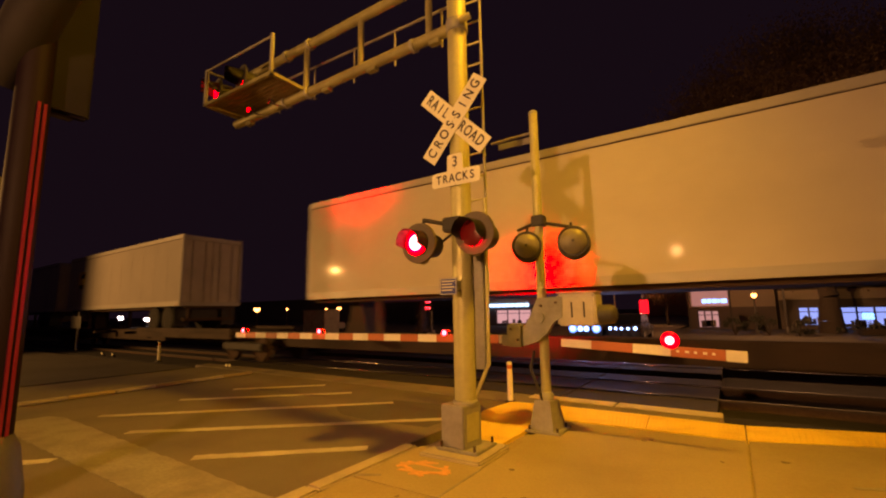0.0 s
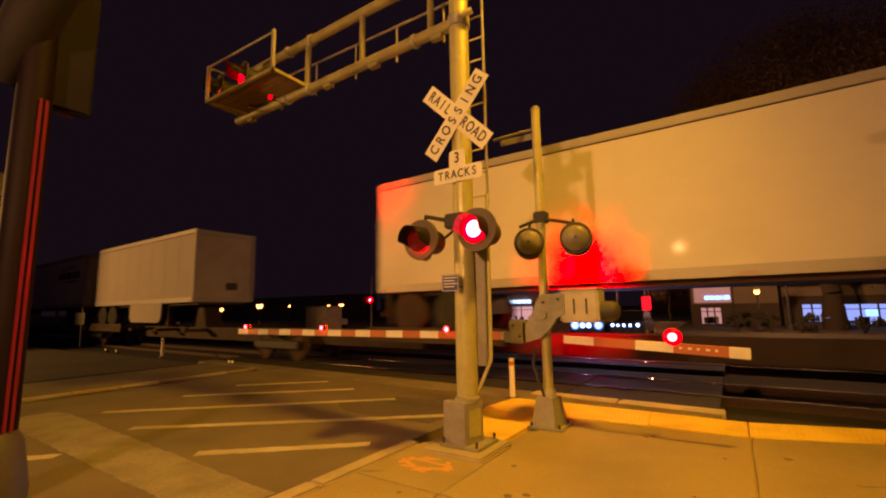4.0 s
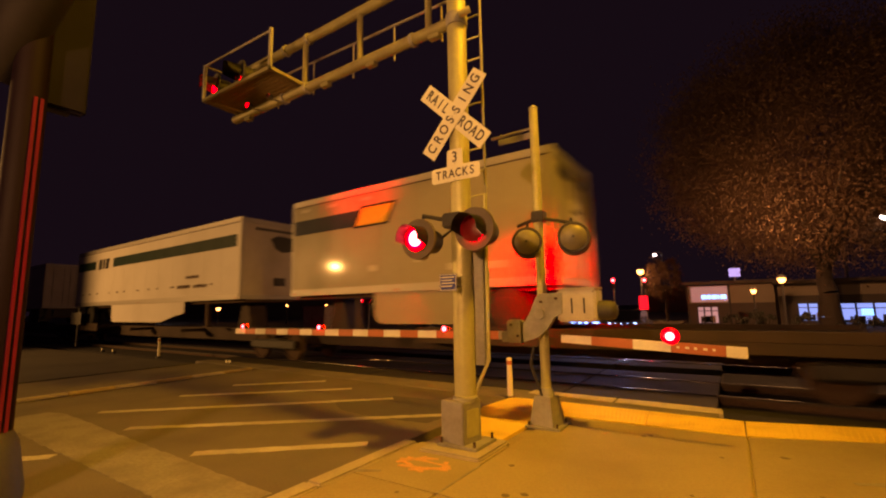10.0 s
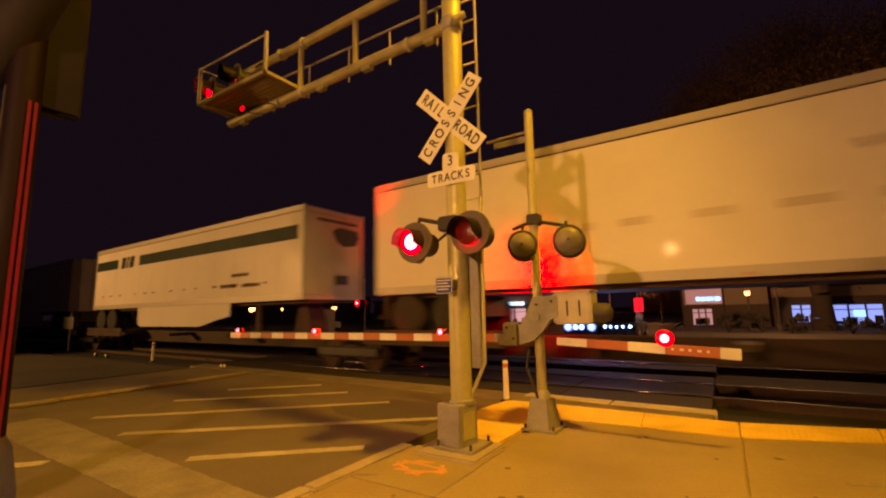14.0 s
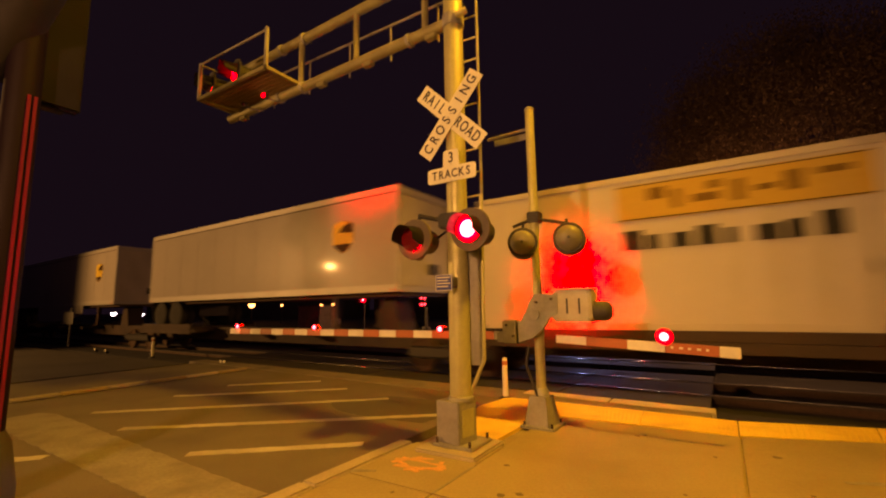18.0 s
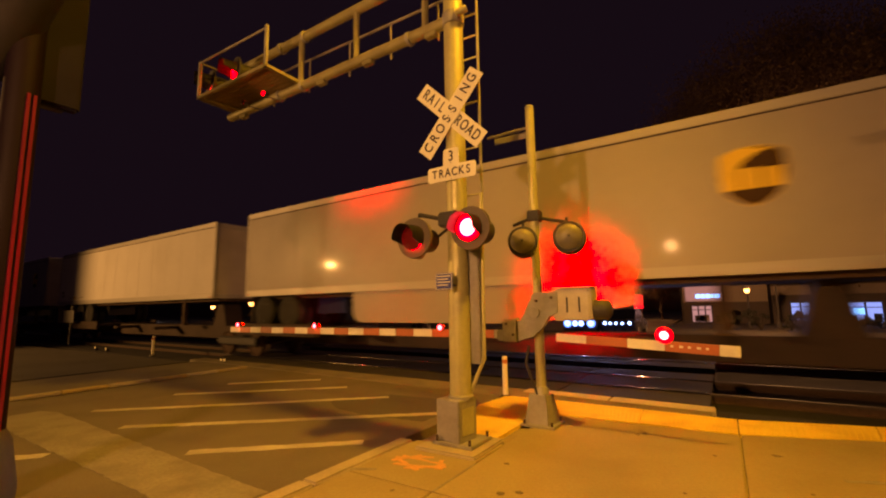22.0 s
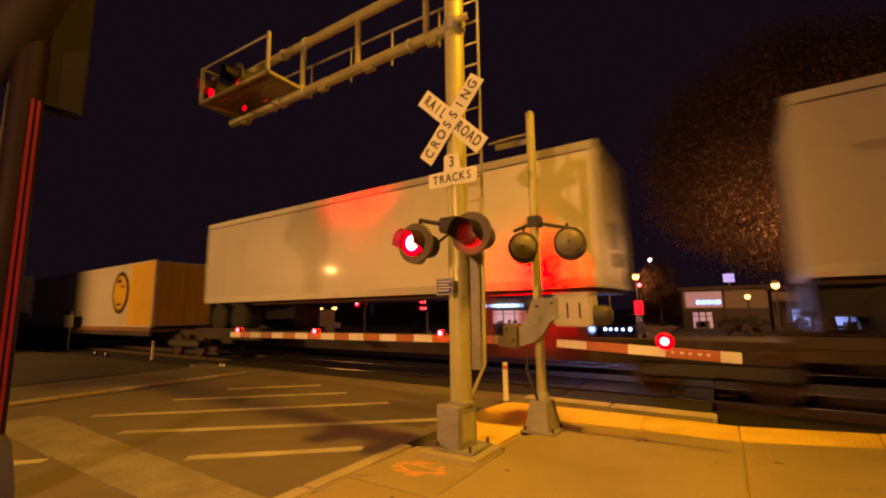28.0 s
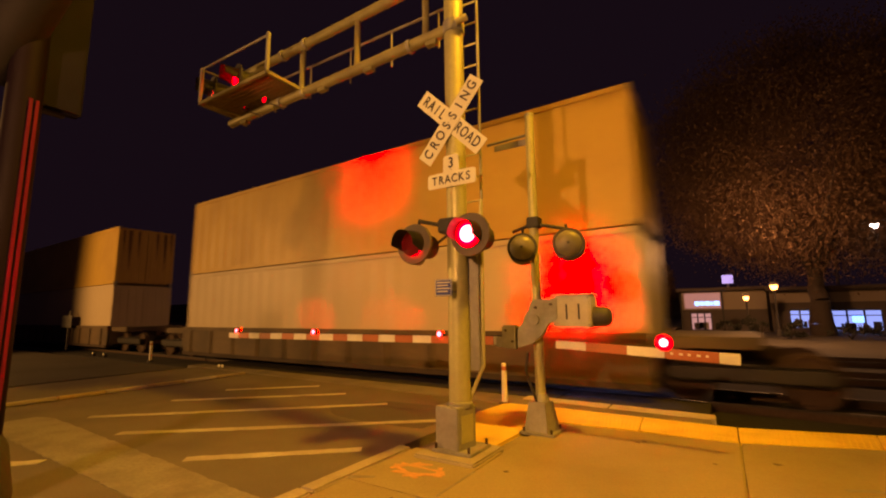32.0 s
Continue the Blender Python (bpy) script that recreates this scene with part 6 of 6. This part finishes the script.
def green_band(t, length):
    """White trailer with a dark green band, an emblem near its trailing end and small lettering drawn as bars."""
    h = length / 2
    decal_plate(t, -h + 0.1, -h + 2.6, 3.93, 4.38, GREEN_BAND, "band")
    decal_plate(t, -h + 4.85, h - 0.25, 3.93, 4.38, GREEN_BAND, "band")
    for x, w in ((2.95, 0.42), (3.5, 0.22), (3.85, 0.42)):
        part("logo_mark", prism_xz([(-h + x, 3.9), (-h + x + w, 3.9), (-h + x + w + 0.1, 4.42), (-h + x + 0.1, 4.42)], -HALF - 0.006, -HALF - 0.001), INK, t)
    rnd = random.Random(9)
    for k in range(13):
        x = -h + 1.0 + k * 1.12 + rnd.uniform(-0.3, 0.3)
        decal_plate(t, x, x + rnd.uniform(0.12, 0.3), 2.62, 2.68, RUST, "scuff")
    for x0, x1, z0, z1, n in ((4.27, 5.3, 2.93, 3.05, 5), (3.57, 4.64, 2.56, 2.7, 6), (4.9, 5.95, 2.55, 2.67, 6)):
        w = (x1 - x0) / n
        for k in range(n):
            decal_plate(t, x0 + k * w, x0 + k * w + w * 0.78, z0 + 0.01 * (k % 2), z1, RUST, "text_bar")
    # vents high on the leading end
    part("end_vent", box(h + 0.002, h + 0.016, -0.75, 1.0, 4.58, 4.68, 0.006), BLACKMATT, t)
    part("end_patch", turned(prism([(-0.1, 4.3), (0.1, 3.95), (0.4, 3.82), (0.95, 3.9), (1.1, 4.2), (1.0, 4.42), (0.2, 4.46)], h + 0.002, h + 0.012), Matrix(((0, 0, 1, 0), (1, 0, 0, 0), (0, 1, 0, 0), (0, 0, 0, 1)))), BLACK, t, "dark torn patch")


PLAIN, GREY = "plain white van trailer riding on a railway wagon", "plain grey van trailer riding on a railway wagon"
EMB = "pale grey van trailer with a brown and gold shield emblem"
van(-2.5, 16.15, VAN_DULL, "dull off-white van trailer riding on a railway wagon", 1, False)
van(-25.25, 13.24, VAN_GREY, EMB, 1, False, -1, 1.5)
van(-42.04, 16.15, VAN_GREY, EMB, 1, True, -1, 1.3, 0.5)
van(-60.9, 16.15, VAN_WHITE, PLAIN, -1, False)
van(-84.1, 10.2, VAN_GREY, GREY, -1, (-0.8, 2.4))
t = van(-99.0, 15.8, VAN_WHITE, "white van trailer with dark slanted lettering shown as bars", 1, False)
for i, (x, w) in enumerate(((1.2, 0.28), (1.6, 0.5), (2.2, 0.4), (2.7, 0.7), (3.5, 0.22), (3.8, 0.5), (4.4, 0.4))):
    decal_plate(t, x + 2.2, x + 2.2 + w * 0.85, 3.72, 4.1, INK, "text_bar")
decal_plate(t, 3.7, 6.5, 4.3, 4.34, INK, "text_bar")
decal_plate(t, 4.6, 6.2, 4.42, 4.46, INK, "text_bar")
decal_plate(t, 4.9, 6.9, 3.5, 3.56, INK, "text_bar")
van(-116.7, 13.3, VAN_GREY, EMB, 1, (-2.0, 3.2), 1, 1.3)
van(-139.2, 13.7, VAN_GREY, EMB, 1, False, -1, 1.4, top=4.92)
t = van(-160.1, 8.53, VAN_CREAM, "short cream trailer with a navy band and orange flash", 1, (-0.82, 2.6))
decal_plate(t, -4.2, -1.25, 3.92, 4.37, NAVY_BAND, "band")
part("flash_rim", prism_xz([(-1.62, 3.86), (-0.3, 3.86), (0.0, 4.46), (-1.32, 4.46)], -HALF - 0.011, -HALF - 0.0065), INK, t)
part("flash", prism_xz([(-1.5, 3.92), (-0.38, 3.92), (-0.12, 4.4), (-1.24, 4.4)], -HALF - 0.016, -HALF - 0.0115), SHIELD_GOLD, t)
for x, z in ((-3.9, 4.62), (-2.7, 4.62), (-1.3, 4.62)):
    decal_plate(t, x, x + 0.4, z, z + 0.09, VAN_END, "text_bar")
for x, z, w in ((-1.0, 2.62, 0.3), (0.6, 2.75, 0.22), (1.6, 2.5, 0.3), (2.3, 2.46, 0.9)):
    decal_plate(t, x, x + w, z, z + 0.16, VAN_END, "worn_mark")
# two vents and a pale placard on the leading end
for y in (-0.98, 0.2):
    part("end_vent", box(4.275, 4.31, y, y + 0.78, 4.42, 4.66, 0.01), BLACKMATT, t, "dark end vent")
part("end_placard", box(4.275, 4.3, -0.35, 0.55, 3.45, 4.0, 0.01), SIGNWHITE, t, "pale worn placard")
part("text_bar", box(4.3, 4.304, -0.2, 0.4, 3.7, 3.78), RUST, t)
for mid in (-175.4, -232.96, -398.5):
    green_band(van(mid, 16.15, VAN_WHITE, "white van trailer with a dark green band and faint lettering", -1, True), 16.15)
van(-196.35, 13.7, VAN_GREY, EMB, 1, (-3.55, 2.2), -1, 1.3, top=4.92)
t = van(-213.78, 16.15, VAN_WHITE, "white van trailer with small worn markings", -1, False)
for i in range(9):
    decal_plate(t, -5.5 + i * 1.2, -5.0 + i * 1.2 + 0.1 * (i % 3), 3.1, 3.25, VAN_END, "text_bar")
van(-252.7, 16.15, VAN_GREY, EMB, 1, True, -1, 1.5)
van(-289.2, 13.7, VAN_GREY, EMB, -1, False, 1, 1.35, top=4.86)
van(-307.9, 16.15, VAN_GREY, EMB, -1, True, 1, 1.35, top=4.86)
van(-323.96, 13.7, VAN_GREY, EMB, -1, False, 1, 1.3, top=4.86)
van(-342.1, 16.15, VAN_GREY, EMB, -1, True, 1, 1.45, top=4.86)
t = van(-360.45, 16.3, VAN_WHITE, "white van trailer with dented top rail and a small yellow label", -1, False, None, 1.35, 2.3, 4.88)
decal_plate(t, -5.83, -5.59, 2.3, 2.48, EMBLEM_YELLOW, "label")
for x0, x1, z0, z1 in ((-7.69, -7.55, 2.65, 2.77), (-7.52, -7.41, 2.66, 2.77), (-7.69, -7.45, 2.51, 2.57), (-7.42, -7.2, 2.53, 2.58), (-7.69, -7.35, 2.44, 2.48), (-6.5, -6.2, 2.37, 2.4), (-6.12, -5.9, 2.385, 2.415), (-5.21, -4.98, 2.37, 2.4), (-4.9, -4.6, 2.385, 2.415)):
    decal_plate(t, x0, x1, z0, z1, FADED_INK, "text_bar")
# dents are flat plates; the dark colour puts in the first one's shade
part("dent", prism_xz([(-8.0, 4.79), (-7.85, 4.775), (-7.6, 4.8), (-7.42, 4.83), (-7.62, 4.845), (-7.9, 4.84)], -HALF - 0.012, -HALF - 0.0085), CARPAINT, t, "flat dark plate for a shaded dent in the top rail")
part("dent", prism_xz([(-5.96, 4.7), (-5.86, 4.62), (-5.7, 4.63), (-5.55, 4.655), (-5.42, 4.64), (-5.36, 4.7)], -HALF - 0.012, -HALF - 0.002), ALU, t)
van(-375.5, 8.53, VAN_GREY, EMB, -1, False, 1, 1.4)
van(-422.98, 8.53, VAN_GREY, GREY, -1, False)
t = van(-437.5, 14.3, VAN_WHITE, "plain white van trailer with a dark panel on its end", -1, False)
part("end_panel", box(7.152, 7.18, -0.2, 0.55, 2.9, 3.5, 0.01), BLACK, t)
decal_plate(t, 3.6, 4.6, 4.5, 4.66, VAN_END, "text_bar")
van(-481.2, 8.53, VAN_GREY, EMB, 1, False, -1, 1.4)

# low containers
c1 = container(16.15, BOX_GREYW, "white freight container with a faded yellow panel and dark lettering", 1.12, 4.02)
decal_plate(c1, -5.05, -1.45, 3.15, 3.82, FADED_YELLOW, "yellow_panel")
for z in (3.16, 3.79):
    decal_plate(c1, -5.03, -1.47, z, z + 0.018, INK, "panel_line", 0.002)
for i, (x, w, z0, z1) in enumerate(((-4.5, 0.3, 3.5, 3.72), (-4.1, 0.12, 3.3, 3.64), (-3.8, 0.42, 3.36, 3.5), (-3.55, 0.2, 3.56, 3.7), (-3.2, 0.16, 3.3, 3.66), (-2.9, 0.3, 3.42, 3.52), (-2.5, 0.22, 3.36, 3.68), (-2.1, 0.4, 3.55, 3.66))):
    decal_plate(c1, x, x + w, z0, z1, OLD_GOLD, "faded_bar", 0.002)
for i, (w, h) in enumerate(((0.34, 0.36), (0.22, 0.26), (0.3, 0.26), (0.3, 0.34), (0.16, 0.26), (0.34, 0.26), (0.24, 0.3), (0.3, 0.38))):
    decal_plate(c1, -4.98 + i * 0.405, -4.98 + i * 0.405 + w, 2.6, 2.6 + h, INK, "text_bar")
set_rolling(c1, -271.9)
LOADS.append((-271.9, 16.15, False, 0, 0))
c2 = container(16.4, BOX_GREYW, "grey and orange freight container with an oval yellow emblem", 1.12, 4.02, BOX_YELLOW)
decal_plate(c2, 5.75, 8.15, 1.2, 3.95, BOX_YELLOW, "orange_panel")
stand = Matrix.Translation((4.8, -HALF - 0.003, 2.72)) @ Matrix.Rotation(radians(90), 4, "X")
oval = stand @ Matrix.Diagonal((0.87, 1.0, 1.0, 1.0))
part("emblem_ring", turned(lathe([(0.0, 0.005), (0.98, 0.005), (0.98, 0.0075), (0.0, 0.007)], "z", 32), oval), SHIELD_BROWN, c2, "oval dark emblem rim")
part("emblem_face", turned(lathe([(0.0, 0.008), (0.8, 0.008), (0.8, 0.011), (0.0, 0.011)], "z", 32), oval), EMBLEM_YELLOW, c2, "golden yellow emblem face")
for x0, x1, z0, z1 in ((-0.45, 0.1, 0.45, 0.62), (0.12, 0.42, 0.22, 0.34), (-0.4, 0.2, -0.6, -0.5)):
    part("emblem_bar", turned(box(x0, x1, z0, z1, 0.012, 0.015, 0.001), oval), SHIELD_BROWN, c2)
set_rolling(c2, -457.0)
LOADS.append((-457.0, 16.4, False, 0, 0))
# double stacks in well cars
for mid, lo, up in ((-498.86, BOX_CREAM, BOX_TAN), (-522.1, BOX_CREAM, BOX_TAN)):
    set_rolling(container(16.15, lo, "cream freight container standing in a well car", 0.29, 3.17), mid)
    set_rolling(container(16.15, up, "golden tan freight container with rusty end, stacked on another", 3.2, 6.0, None, True), mid)
    LOADS.append((mid, 16.3, True, 0, 0))
# the wagons lie under the loads without a break
LOADS.sort(reverse=True)
for k, (mid, length, well, wheels, slide) in enumerate(LOADS):
    if well:
        set_rolling(railcar(length, True), mid)
        continue
    lead = mid + length / 2 + 4 if k == 0 else (mid + length / 2 + LOADS[k - 1][0] - LOADS[k - 1][1] / 2) / 2
    trail = (mid - length / 2 + LOADS[k + 1][0] + LOADS[k + 1][1] / 2) / 2
    if LOADS[k + 1][2]:
        trail = mid - length / 2 - 0.4
    centre, half = (lead + trail) / 2, (lead - trail) / 2 - 0.06
    if wheels > 0:
        deck, hitch = (mid + length / 2 - 3.6 - slide - centre, half), mid - length / 2 + 1.1 - centre
    elif wheels < 0:
        deck, hitch = (max(-half, mid - length / 2 - 0.4 + slide - centre), mid - length / 2 + 3.6 + slide - centre), mid + length / 2 - 1.1 - centre
    else:
        deck, hitch = (mid - length / 2 - centre, mid + length / 2 - centre), None
    # the last wagons take the brightened deck colour, as their decks look lit
    set_rolling(railcar(half * 2, False, deck, hitch, DECK_LIT if centre < -440 else CARPAINT), centre)


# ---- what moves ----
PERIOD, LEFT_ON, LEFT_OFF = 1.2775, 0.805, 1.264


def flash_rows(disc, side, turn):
    """Switches a lamp by its added disc. turn 180: the two-faced lens turns half round each time that its lamp goes on
    or off; turn 90: the disc stands edge-on while its lamp shows.
    """
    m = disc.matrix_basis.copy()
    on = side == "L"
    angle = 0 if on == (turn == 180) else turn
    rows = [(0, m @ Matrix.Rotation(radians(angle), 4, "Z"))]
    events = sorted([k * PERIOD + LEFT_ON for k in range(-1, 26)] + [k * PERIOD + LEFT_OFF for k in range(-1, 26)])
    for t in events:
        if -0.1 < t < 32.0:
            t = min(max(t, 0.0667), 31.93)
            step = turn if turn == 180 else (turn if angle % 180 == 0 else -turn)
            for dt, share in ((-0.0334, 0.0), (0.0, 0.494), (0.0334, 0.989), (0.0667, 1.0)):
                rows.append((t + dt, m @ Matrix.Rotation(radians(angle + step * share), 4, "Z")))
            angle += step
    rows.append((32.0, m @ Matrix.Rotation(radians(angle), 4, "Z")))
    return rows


def motions():
    for ob, s, z in CARRIED:
        rows = []
        for t in (0, 8, 16, 24, 32):
            x = s + SPEED * t
            rows.append((t, pose(x, track_y(x, NEAR_SIDE + HALF), z, 0, 0, HEADING)))
        walk(ob, rows)
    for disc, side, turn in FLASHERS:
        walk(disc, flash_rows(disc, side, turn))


motions()
